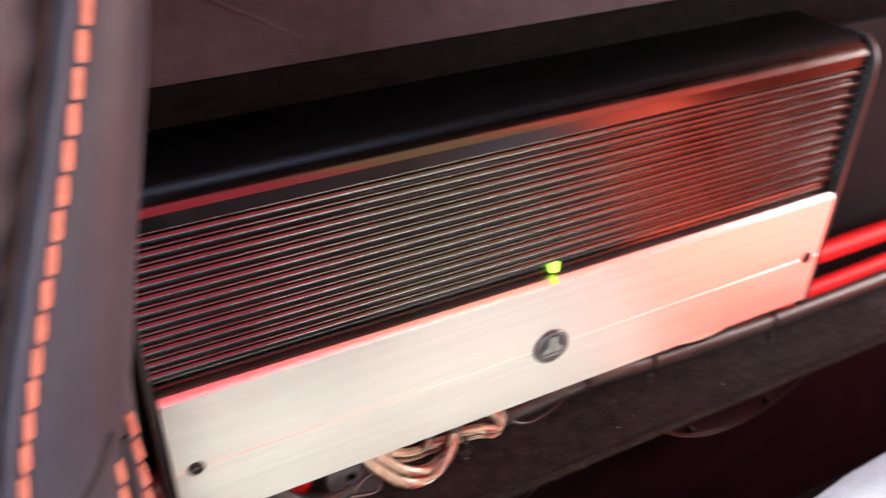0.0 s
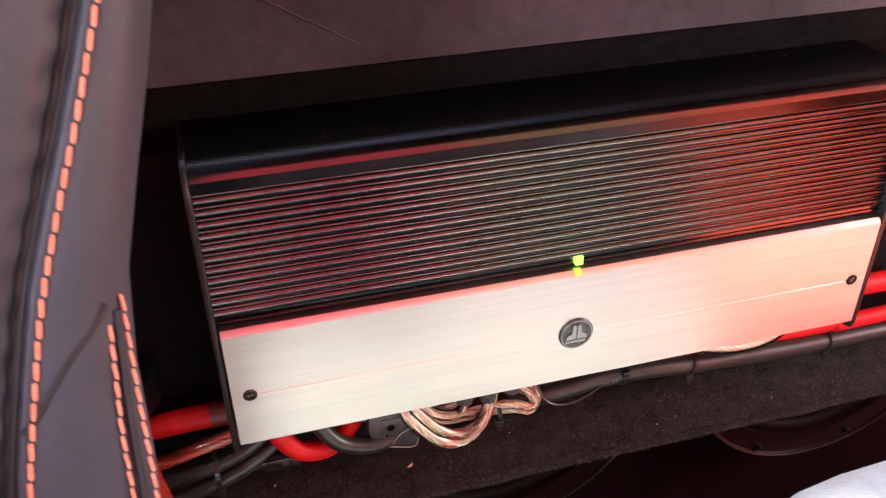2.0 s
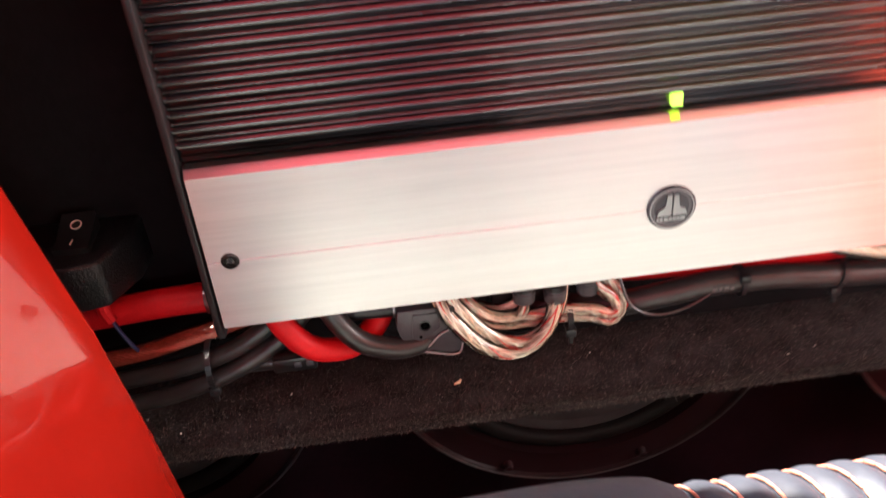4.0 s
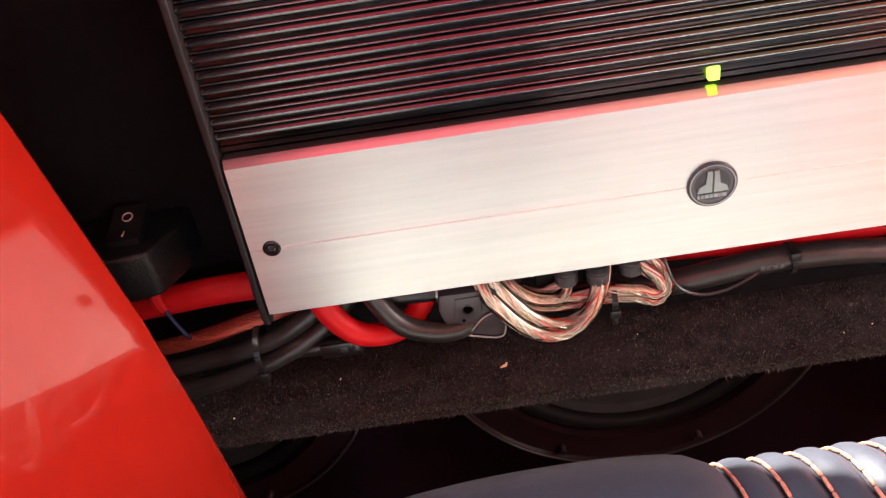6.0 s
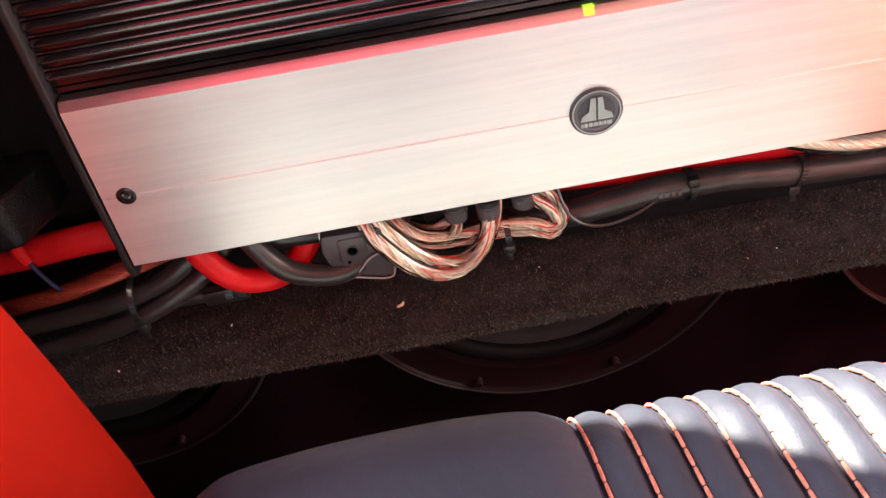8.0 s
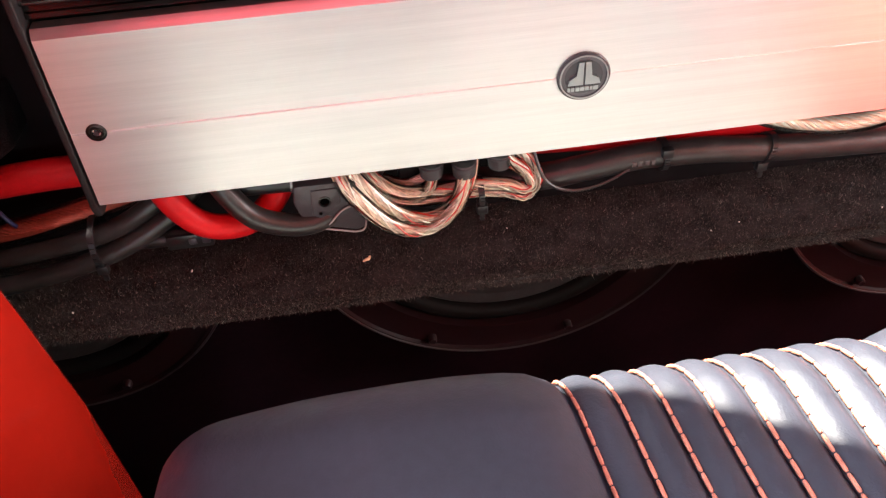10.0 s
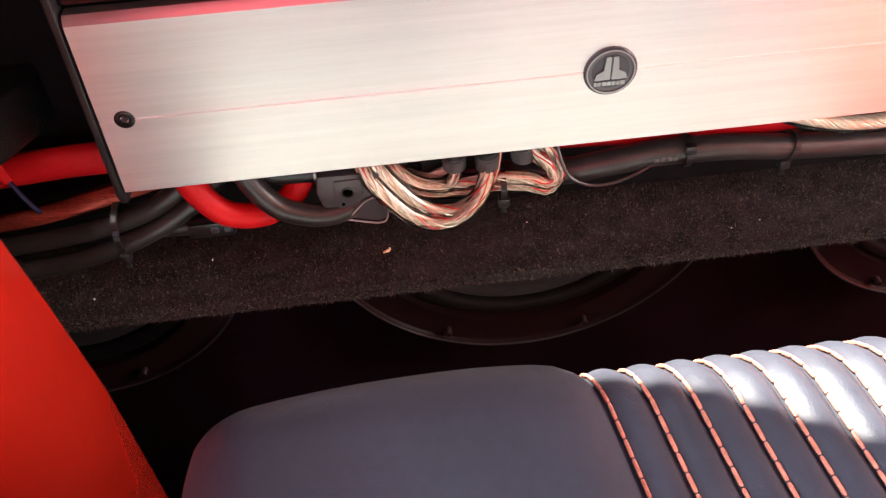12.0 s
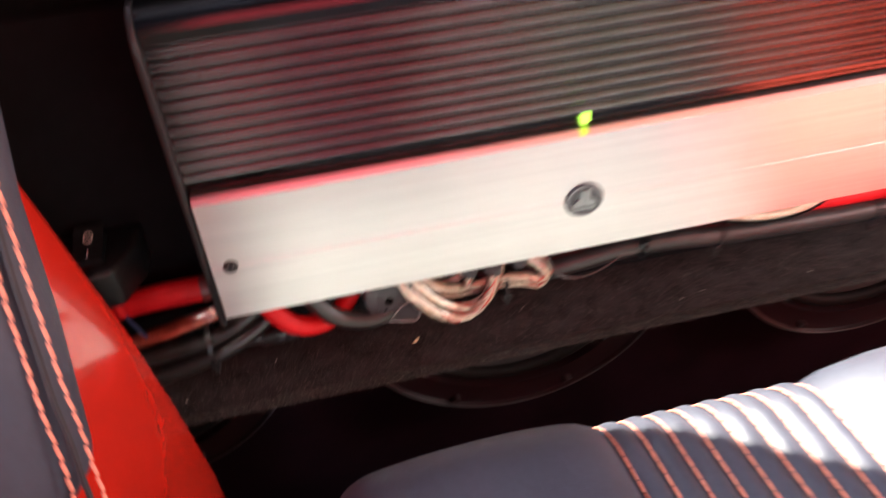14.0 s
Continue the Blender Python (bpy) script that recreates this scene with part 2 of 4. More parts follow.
def tube(path, r, seg=12, into=None, radii=None):
    bm = into or bmesh.new()
    rings = []
    for i, (q, (a, b)) in enumerate(zip(path, frames_along(path))):
        rr = radii[i] if radii else r
        rings.append([bm.verts.new(q + (a * math.cos(w) + b * math.sin(w)) * rr) for w in (2 * math.pi * k / seg for k in range(seg))])
    for u, v in zip(rings, rings[1:]):
        for k in range(seg):
            bm.faces.new((u[k], u[(k + 1) % seg], v[(k + 1) % seg], v[k]))
    bm.faces.new(rings[0][::-1])
    bm.faces.new(rings[-1])
    return bm


def strand(path, off, r, turns, phase, seg=6, into=None, wobble=0.0):
    """A strand that winds round a path."""
    n = len(path)
    wound = []
    for i, (q, (a, b)) in enumerate(zip(path, frames_along(path))):
        w = phase + 2 * math.pi * turns * i / n + 0.7 * wobble * math.sin(0.11 * i + 3 * phase)
        lift = off * (1 + 0.10 * wobble * math.sin(0.17 * i + 5 * phase))
        wound.append(q + (a * math.cos(w) + b * math.sin(w)) * lift)
    return tube(wound, r, seg, into)


def prism_x(profile, x0, x1, bevel=0.0):
    """A closed (y, z) outline drawn out along x."""
    bm = bmesh.new()
    ends = [[bm.verts.new((x, y, z)) for y, z in profile] for x in (x0, x1)]
    n = len(profile)
    for k in range(n):
        bm.faces.new((ends[0][k], ends[0][(k + 1) % n], ends[1][(k + 1) % n], ends[1][k]))
    caps = [bm.faces.new(ends[0][::-1]), bm.faces.new(ends[1])]
    if bevel:
        edges = list({e for f in caps for e in f.edges})
        bmesh.ops.bevel(bm, geom=edges, offset=bevel, segments=2, affect="EDGES", profile=0.5)
    return bm


def prism_z(outline, z0, z1, bevel=0.0):
    bm = bmesh.new()
    low, top = ([bm.verts.new((x, y, z)) for x, y in outline] for z in (z0, z1))
    n = len(outline)
    for k in range(n):
        bm.faces.new((low[k], low[(k + 1) % n], top[(k + 1) % n], top[k]))
    bm.faces.new(low[::-1])
    bm.faces.new(top)
    if bevel:
        bmesh.ops.bevel(bm, geom=list(bm.edges), offset=bevel, segments=3, affect="EDGES", profile=0.5)
    return bm


def lathe_y(profile, centre, seg=64, cap=True):
    """(radius, depth towards -y) turned about an axis along y."""
    bm = bmesh.new()
    c = Vector(centre)
    rings = []
    for r, h in profile:
        rings.append([bm.verts.new(c + Vector((r * math.cos(w), -h, r * math.sin(w)))) for w in (2 * math.pi * k / seg for k in range(seg))])
    for u, v in zip(rings, rings[1:]):
        for k in range(seg):
            bm.faces.new((u[k], u[(k + 1) % seg], v[(k + 1) % seg], v[k]))
    if cap:
        bm.faces.new(rings[-1])
        bm.faces.new(rings[0][::-1])
    return bm


def plate_y(outline, y0, y1, bevel=0.0):
    """An (x, z) outline with thickness along y."""
    bm = bmesh.new()
    a, b = ([bm.verts.new((x, y, z)) for x, z in outline] for y in (y0, y1))
    n = len(outline)
    for k in range(n):
        bm.faces.new((a[k], a[(k + 1) % n], b[(k + 1) % n], b[k]))
    bm.faces.new(a[::-1])
    bm.faces.new(b)
    if bevel:
        bmesh.ops.bevel(bm, geom=list(bm.edges), offset=bevel, segments=2, affect="EDGES", profile=0.5)
    return bm


def stitches(rows, long, r, slant=0.0):
    """Thread stitches along rows of (point, direction)."""
    bm = bmesh.new()
    for q, way in rows:
        way = (way + Vector((slant, 0, 0))).normalized()
        turn = way.to_track_quat("Z", "Y").to_matrix().to_4x4()
        m = Matrix.Translation(q) @ turn @ Matrix.Diagonal((r, r, long / 2, 1))
        for v in bmesh.ops.create_uvsphere(bm, u_segments=6, v_segments=5, radius=1)["verts"]:
            fat = 1.0 if abs(v.co.z) > 0.99 else 1.28 if abs(v.co.z) > 0.5 else 1.05
            v.co = m @ Vector((v.co.x * fat, v.co.y * fat, math.copysign(abs(v.co.z) ** 0.35, v.co.z)))
    return bm


def evenly(path, gap):
    """Points a fixed distance apart along a path, with the direction there."""
    out, left = [], 0.0
    for a, b in zip(path, path[1:]):
        d = (b - a).length
        while left < d:
            out.append((a.lerp(b, left / d), (b - a).normalized()))
            left += gap
        left -= d
    return out


def along(x, xs, ys):
    return float(np.interp(x, xs, ys))


# ---- the cabin that closes the place ----
solid("floor", box((-0.9, -0.85, 0.0), (0.9, 0.65, 0.05)), CABIN, "black carpeted cabin floor under the seat", "floor", kind="structure")
WALL_Y = 0.058
# near-black trim colour carries the shade on this carpeted wall
bm = box((-0.9, WALL_Y, 0.397), (0.9, 0.12, 0.602))
solid("wall_rear", bm, CABIN, "black carpeted rear wall that carries the amplifier", "wall", kind="structure")
# strip coloured darker than the ledge to stand for its shade
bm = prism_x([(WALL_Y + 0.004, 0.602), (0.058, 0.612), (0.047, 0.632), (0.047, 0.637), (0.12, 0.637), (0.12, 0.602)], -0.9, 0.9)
solid("trim_rear_carpet", bm, SHADED_CARPET, "black carpeted strip above the amplifier, darkened as shade", "trim", kind="structure")
bm = prism_x([(0.0445, 0.6385), (0.0425, 0.6392), (0.101, 0.85), (0.141, 0.85), (0.13, 0.6375)], -0.9, 0.9)
suede = solid("trim_rear_suede", bm, SUEDE, "dark brown suede panel with faint creases", "trim", kind="structure")
for a, b in (((-0.150, 0.0528, 0.6790), (-0.0940, 0.0446, 0.6480)), ((0.02, 0.0505, 0.670), (0.075, 0.0462, 0.655))):
    a, b = Vector(a), Vector(b)
    fold = [a.lerp(b, k / 10) + Vector((0, 0, 0.0002 * math.sin(k * 1.9))) for k in range(11)]
    part("crease", tube(fold, 0.0005, 6, radii=[0.0001 + 0.00025 * math.sin(math.pi * k / 10) for k in range(11)]), SCUFF, suede, "pale worn crease")
# unseen boards added to close the rear against the sky
solid("shelf_rear", box((-0.9, 0.12, 0.82), (0.9, 0.65, 0.85)), CABIN, "unseen black shelf added to close the rear", "shelf", kind="structure")
solid("wall_rear_high", box((-0.9, 0.60, 0.85), (0.9, 0.65, 1.2)), CABIN, "unseen black wall added to close the rear", "wall", kind="structure")
bm = box((-0.9, 0.0085, 0.3905), (0.9, 0.12, 0.3965), 0.0026, 3)
solid("ledge", bm, CARPET, "black carpeted ledge with a fuzzy front edge", "ledge", kind="structure")


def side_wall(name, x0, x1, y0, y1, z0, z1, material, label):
    """An unseen side wall with an opening left for a fill lamp."""
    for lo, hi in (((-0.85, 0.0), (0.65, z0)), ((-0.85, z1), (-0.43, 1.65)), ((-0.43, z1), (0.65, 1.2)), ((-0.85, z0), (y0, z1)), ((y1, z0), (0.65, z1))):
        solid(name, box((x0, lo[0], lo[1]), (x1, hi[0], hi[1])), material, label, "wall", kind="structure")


side_wall("wall_left", -0.95, -0.9, -0.75, -0.29, 0.65, 1.05, CABIN, "unseen black wall with an opening for a fill lamp")
side_wall("wall_right", 0.9, 0.95, -0.45, -0.15, 0.61, 0.99, SILL_RED, "unseen red wall added for its reflection in the amplifier")
for lo, hi in (((-0.9, 0.62), (0.9, 0.70)), ((-0.9, 0.05), (-0.60, 0.62)), ((-0.15, 0.05), (0.9, 0.62)), ((-0.60, 0.05), (-0.15, 0.22))):
    solid("wall_front_low", box((lo[0], -0.85, lo[1]), (hi[0], -0.80, hi[1])), CABIN, "unseen black front wall with an opening for a fill lamp", "wall", kind="structure")
# unseen coloured boards, added for the red and olive reflections in the amplifier
solid("wall_front_high", box((-0.62, -0.85, 0.76), (0.24, -0.80, 1.76)), RED_REFLECTOR, "unseen dark red board added for its reflection in the amplifier", "wall", kind="structure")
solid("wall_front_corner", box((-0.9, -0.85, 1.10), (-0.62, -0.80, 1.65)), CABIN, "unseen black wall over the corner fill lamp", "wall", kind="structure")
solid("wall_front_tan", box((0.24, -0.85, 0.76), (0.60, -0.80, 1.76)), TAN_REFLECTOR, "unseen tan board added for its olive reflection in the amplifier", "wall", kind="structure")
solid("wall_front_red", box((0.60, -0.85, 0.76), (0.9, -0.80, 1.76)), SILL_RED, "unseen red board added for its reflection in the amplifier", "wall", kind="structure")
for x0, x1, z0 in ((-0.62, -0.55, 0.70), (-0.01, 0.03, 0.70), (0.40, 0.54, 0.750), (0.54, 0.66, 0.732), (0.66, 0.9, 0.70)):
    solid("wall_front_block", box((x0, -0.85, z0), (x1, -0.80, 0.76)), RED_REFLECTOR, "unseen dark red block beside the fill lamps", "wall", kind="structure")
# unseen board added to shape the light on the coloured boards
solid("wall_light_stop", box((-0.9, -0.45, 1.20), (0.9, -0.43, 1.65)), CABIN, "unseen black board that limits light on the front boards", "wall", kind="structure")

# unseen mask overhead, cut so that the sun patch on the seat gets its outline
TOP, SHAFT = 1.20, 1.0
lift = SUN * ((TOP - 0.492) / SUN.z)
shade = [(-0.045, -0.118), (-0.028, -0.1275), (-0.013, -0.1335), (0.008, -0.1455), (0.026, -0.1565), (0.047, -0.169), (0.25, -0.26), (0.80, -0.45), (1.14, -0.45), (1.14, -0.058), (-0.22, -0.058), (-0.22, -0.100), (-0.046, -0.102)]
sun_gap = [(x + lift.x, y + lift.y) for x, y in shade]
cut = sun_gap[0][1]
sun_mask = [(-0.95, -0.45), (0.95, -0.45), (0.95, 0.31), (-0.95, 0.31), (-0.95, cut + 0.0005), (sun_gap[0][0], cut + 0.0005)]
sun_mask += sun_gap[:0:-1] + [(sun_gap[0][0], cut - 0.0005), (-0.95, cut - 0.0005)]
bm = prism_z(sun_mask, TOP, TOP + 0.008)
# added shaft along the sun keeps most sky light out
rise = SUN * (SHAFT / SUN.z)
mid_x, mid_y = sum(x for x, y in sun_gap) / len(sun_gap), sum(y for x, y in sun_gap) / len(sun_gap)
sides = [[bm.verts.new((x + (x - mid_x) * grow + up * rise.x, y + (y - mid_y) * grow + up * rise.y, TOP + 0.004 + up * rise.z)) for x, y in sun_gap] for grow, up in ((0.001, 0), (0.001, 1), (0.03, 1), (0.03, 0))]
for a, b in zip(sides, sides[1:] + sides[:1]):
    for k in range(len(sun_gap)):
        bm.faces.new((a[k], a[(k + 1) % len(sun_gap)], b[(k + 1) % len(sun_gap)], b[k]))
solid("ceiling", bm, CABIN, "unseen black mask with a slanted opening that shapes the sun", "ceiling", kind="structure", smooth=0)

# ---- speaker box under the ledge ----
speaker_box = thing("speaker_box", "black painted wooden subwoofer box under the carpeted ledge", "speaker box")
BAFFLE = 0.088
part("baffle", box((-0.62, BAFFLE + 0.0258, 0.05), (0.62, 0.134, 0.390), 0.002), BOX, speaker_box)
part("rear_board", box((-0.62, 0.32, 0.05), (0.62, 0.34, 0.390), 0.002), BOX, speaker_box)
for x in (-0.61, 0.61):
    part("side_board", box((x - 0.01, 0.1345, 0.05), (x + 0.01, 0.3195, 0.390), 0.002), BOX, speaker_box)


def subwoofer(x):
    """A round woofer: rim, rubber roll, cone and cap."""
    ob = thing("subwoofer", "round black subwoofer with rubber surround in the box", "speaker", "subwoofers in a row")
    c = (x, BAFFLE, 0.3735)
    rim = [(0.094, -0.0255), (0.1112, -0.0255), (0.1120, 0.001), (0.1120, 0.0062), (0.1114, 0.0070), (0.1106, 0.0066), (0.1100, 0.0045), (0.104, 0.004), (0.094, 0.004)]
    part("rim", lathe_y(rim + [rim[0]], c, cap=False), BASKET, ob)
    roll = [(0.0945, -0.004)] + [(0.0890 + 0.0050 * math.cos(w), -0.004 + 0.0045 * math.sin(w)) for w in (math.pi * k / 10 for k in range(11))] + [(0.0838, -0.006)]
    # thin paler ring added to draw the highlight on the rim's edge
    lip = [(0.1110, 0.0062), (0.1123, 0.0062), (0.1126, 0.0070), (0.1121, 0.0077), (0.1113, 0.0076), (0.1110, 0.0062)]
    part("rim_glint_ring", lathe_y(lip, c, 96, cap=False), RIM_GLINT, ob, "thin pale ring painted as the rim's highlight")
    part("surround", lathe_y(roll, c, cap=False), SURROUND, ob)
    part("cone", lathe_y([(0.0842, -0.006), (0.0825, -0.0045), (0.079, -0.0052), (0.07, -0.0085), (0.06, -0.013), (0.038, -0.022), (0.036, -0.022)], c), CONE, ob)
    part("dust_cap", lathe_y([(0.038, -0.0215), (0.036, -0.018), (0.028, -0.011), (0.016, -0.007), (0.004, -0.006)], c, 40), CONE, ob)
    for k in range(8):
        w = math.pi * (k / 4 + 0.11)
        part("rim_screw", lathe_y([(0.0026, 0.004), (0.0026, 0.0075), (0.0020, 0.0085), (0.0009, 0.0082)], (x + 0.1055 * math.cos(w), BAFFLE, 0.3735 + 0.1055 * math.sin(w)), 12), BASKET, ob)


for x in (-0.267, -0.0095, 0.251):
    subwoofer(x)

# ---- the amplifier ----
amp = thing("amplifier", "black finned car amplifier with brushed silver front panel", "amplifier")
HALF = 0.1745
prof = [(0.0575, 0.474), (0.008, 0.474), (0.008, 0.538), (0.0055, 0.5395), (0.0055, 0.5412), (0.0062, 0.5416)]
pitch, z = 0.00575, 0.5425
for k in range(11):
    # a recess, a rounded rib and a narrow bead above it
    prof += [(0.0062, z), (0.0061, z + 0.0014), (0.0048, z + 0.0016), (0.0044, z + 0.0018), (0.0042, z + 0.0022)]
    prof += [(0.0072 - 0.003 * math.cos(w), z + 0.0022 + 0.003 * math.sin(w)) for w in (radians(4 + 7.5 * j) for j in range(7))]
    prof += [(0.0060, z + 0.00455), (0.0062, z + 0.00475)]
    prof += [(0.0065 - 0.001 * math.cos(w), z + 0.00492 + 0.001 * math.sin(w)) for w in (radians(9 * j) for j in range(7))]
    z += pitch
prof += [(0.0060, z), (0.0046, z + 0.0004)]
r, cy, cz = 0.0115, 0.0149, 0.6065
prof += [(cy - r * math.cos(w), cz + r * math.sin(w)) for w in (radians(26 + 64 * k / 12) for k in range(13))]
prof += [(0.0575, 0.618)]
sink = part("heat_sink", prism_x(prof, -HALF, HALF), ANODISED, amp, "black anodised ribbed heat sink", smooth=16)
sink.data.materials.append(ANODISED_DIMMED)
# upward faces get the copy with their dimness in the colour
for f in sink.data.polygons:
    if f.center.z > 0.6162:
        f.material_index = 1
pan = [(0.0070, 0.4690), (0.0006, 0.4690), (0.0, 0.4696), (0.0, 0.4995), (0.00040, 0.49985), (0.0, 0.50036), (0.0, 0.5350), (0.0007, 0.5361), (0.0014, 0.53705), (0.0022, 0.5379), (0.0070, 0.5379)]
panel = part("front_panel", prism_x(pan, -0.1735, 0.1735), ALU, amp, "brushed aluminium panel with a fine centre groove", smooth=26)
panel.data.materials.append(CUT)
for f in panel.data.polygons:
    if f.normal.z > 0.25 and f.center.z > 0.53:
        f.material_index = 1
tip = [(0.0575, 0.4615), (0.006, 0.4615), (0.002, 0.463), (0.0005, 0.467), (0.0005, 0.601)] + [(0.0175 - 0.017 * math.cos(w), 0.6040 + 0.017 * math.sin(w)) for w in (math.pi / 2 * k / 8 for k in range(1, 7))] + [(0.0190, 0.6190), (0.0230, 0.6176), (0.0575, 0.6176)]
for side in (-1, 1):
    lo, hi = sorted((side * (HALF + 0.0002), side * (HALF + 0.0029)))
    part("end_plate", prism_x(tip, lo, hi, 0.0006), PLATE, amp, "black metal end plate")
for side in (-1, 1):
    c = (side * 0.165, 0.0, 0.5)
    s = part("panel_screw", lathe_y([(0.0034, -0.001), (0.0034, 0.0003), (0.0031, 0.0006), (0.0026, 0.0007), (0.0024, 0.0002), (0.0021, 0.0009), (0.0016, 0.0009), (0.0013, -0.0004), (0.0011, -0.0004)], c, 24), SCREW, amp, "black socket-head screw")
    hexa = [(c[0] + 0.0011 * math.cos(math.pi * k / 3), c[2] + 0.0011 * math.sin(math.pi * k / 3)) for k in range(6)]
    part("hex_socket", plate_y(hexa, -0.0006, 0.0002), BADGE_BLACK, s)
badge = part("badge", lathe_y([(0.0094, -0.001), (0.0094, 0.0008), (0.0090, 0.0013), (0.0082, 0.0013), (0.0080, 0.0008)], (0, 0, 0.5), 48), BADGE_BLACK, amp, "round black badge with grey emblem")
part("badge_ring", lathe_y([(0.0086, 0.0010), (0.0086, 0.00155), (0.0081, 0.00155), (0.0081, 0.0010)] + [(0.0086, 0.0010)], (0, 0, 0.5), 48, cap=False), BADGE_GREY, badge)
part("badge_disc", lathe_y([(0.0080, 0.0), (0.0080, 0.00085), (0.0040, 0.0007), (0.0004, 0.0007)], (0, 0, 0.5), 48), BADGE_DISC, badge, "dark grey metal disc")
for side in (-1, 1):
    shape = [(0.0003, 0.4985 - 0.0012), (0.0003, 0.5062), (0.0021, 0.5062), (0.0027, 0.5010), (0.0052, 0.4995), (0.0058, 0.4973)]
    part("emblem", plate_y([(side * x, zz) for x, zz in shape], -0.0018, -0.0006), CHROME, badge)
for x0, x1 in ((-0.0056, -0.0047), (-0.0044, -0.0032), (-0.0028, -0.0014), (-0.0011, 0.0003), (0.0006, 0.0020), (0.0023, 0.0032), (0.0035, 0.0052)):
    part("emblem_bar", box((x0, -0.0014, 0.4947), (x1, -0.0006, 0.4963)), CHROME, badge)
part("power_light", box((-0.0017, 0.0030, 0.5396), (0.0023, 0.0070, 0.5446), 0.0003), LED, amp, "lit green power light")

# glowing sliver on the edge, painted as the power light's reflection
glint_shape = [(0.0002, 0.5356), (0.0005, 0.53615), (0.0012, 0.5371), (0.0020, 0.53805), (0.0036, 0.53805), (0.0036, 0.5372), (0.0016, 0.5364)]
part("light_glint", prism_x(glint_shape, -0.0028, 0.0008), LED_GLINT, amp, "green glow piece painted as the power light's reflection")

# ---- cables ----


def cable(name, points, r, material, label, category="cable", seg=14):
    return solid(name, tube(spline(points), r, seg), material, label, category)


def zip_tie(at, r, label="black nylon zip tie round a cable", stretch=1.0, lean=0.0, lock=-0.75):
    """A strap ring with its square lock and cut tail."""
    ob = thing("zip_tie", label, "zip tie", "zip ties on the cables")
    bm = bmesh.new()
    seg = 28
    rings = []
    for k in range(seg):
        w = 2 * math.pi * k / seg
        rings.append([bm.verts.new((x + lean * math.sin(w) * r, q * math.cos(w), q * math.sin(w) * stretch)) for x, q in ((-0.0012, r), (0.0012, r), (0.0012, r + 0.0009), (-0.0012, r + 0.0009))])
    for k in range(seg):
        u, v = rings[k], rings[(k + 1) % seg]
        for j in range(4):
            bm.faces.new((u[j], u[(j + 1) % 4], v[(j + 1) % 4], v[j]))
    part("strap", bm, SATIN_BLACK, ob)
    hy, hz = -r * math.sqrt(1 - lock * lock), r * stretch * lock
    hx = lean * lock * r
    part("lock", box((hx - 0.0023, hy - 0.0030, hz - 0.0022), (hx + 0.0023, hy + 0.0004, hz + 0.0020), 0.0005), SATIN_BLACK, ob)
    part("tail", box((hx - 0.0011, hy - 0.0024, hz - 0.0060), (hx + 0.0011, hy - 0.0012, hz - 0.0022), 0.0003), SATIN_BLACK, ob)
    for k in range(-3, 4):
        w = math.pi + k * 0.2
        ry, rz = (r + 0.0010) * math.cos(w), (r + 0.0010) * math.sin(w) * stretch
        part("ridge", box((lean * math.sin(w) * r - 0.0010, ry - 0.0002, rz - 0.0002), (lean * math.sin(w) * r + 0.0010, ry + 0.0002, rz + 0.0002)), SATIN_BLACK, ob)
    ob.location = at
    return ob


cable("power_cable", [(-0.162, 0.030, 0.4810), (-0.1585, 0.022, 0.4630), (-0.1545, 0.019, 0.4520), (-0.147, 0.018, 0.4415), (-0.138, 0.019, 0.4365), (-0.127, 0.022, 0.4355), (-0.117, 0.027, 0.4410), (-0.110, 0.034, 0.4510)], 0.0053, RED_RUBBER, "thick red power cable looping under the amplifier")
cable("ground_cable", [(-0.139, 0.030, 0.4820), (-0.137, 0.022, 0.4630), (-0.132, 0.018, 0.4515), (-0.124, 0.016, 0.4415), (-0.113, 0.016, 0.4360), (-0.103, 0.017, 0.4345), (-0.094, 0.020, 0.4360), (-0.083, 0.026, 0.4400), (-0.075, 0.034, 0.4460)], 0.0047, RUBBER, "thick black ground cable looping under the amplifier")
cable("supply_cable", [(-0.62, 0.044, 0.452), (-0.30, 0.042, 0.453), (-0.243, 0.040, 0.4545), (-0.19, 0.040, 0.457), (-0.10, 0.044, 0.450), (0.0, 0.040, 0.4450), (0.05, 0.038, 0.4440), (0.09, 0.037, 0.4445), (0.14, 0.038, 0.452), (0.20, 0.036, 0.464), (0.24, 0.036, 0.463), (0.60, 0.040, 0.460)], 0.0066, RED_RUBBER, "thick red supply cable behind the amplifier")
cable("heat_shrink", [(-0.188, 0.0400, 0.4568), (-0.178, 0.0405, 0.4570), (-0.165, 0.0410, 0.457)], 0.0072, DARK_RED, "dark red heat shrink sleeve on the red cable", "sleeve")
cable("second_supply_cable", [(0.12, 0.036, 0.437), (0.19, 0.032, 0.440), (0.23, 0.030, 0.4415), (0.6, 0.034, 0.444)], 0.0052, RED_RUBBER, "red cable running out beside the amplifier")
cable("signal_cable", [(-0.62, 0.036, 0.430), (-0.30, 0.030, 0.424), (-0.241, 0.027, 0.4265), (-0.190, 0.024, 0.4355), (-0.165, 0.026, 0.446), (-0.15, 0.034, 0.458)], 0.0041, RUBBER, "black rubber cable beside the copper cable")
cable("signal_cable", [(-0.62, 0.026, 0.415), (-0.30, 0.022, 0.413), (-0.232, 0.021, 0.4175), (-0.188, 0.020, 0.4275), (-0.160, 0.025, 0.4395), (-0.145, 0.034, 0.45)], 0.0041, RUBBER, "black rubber cable beside the copper cable")
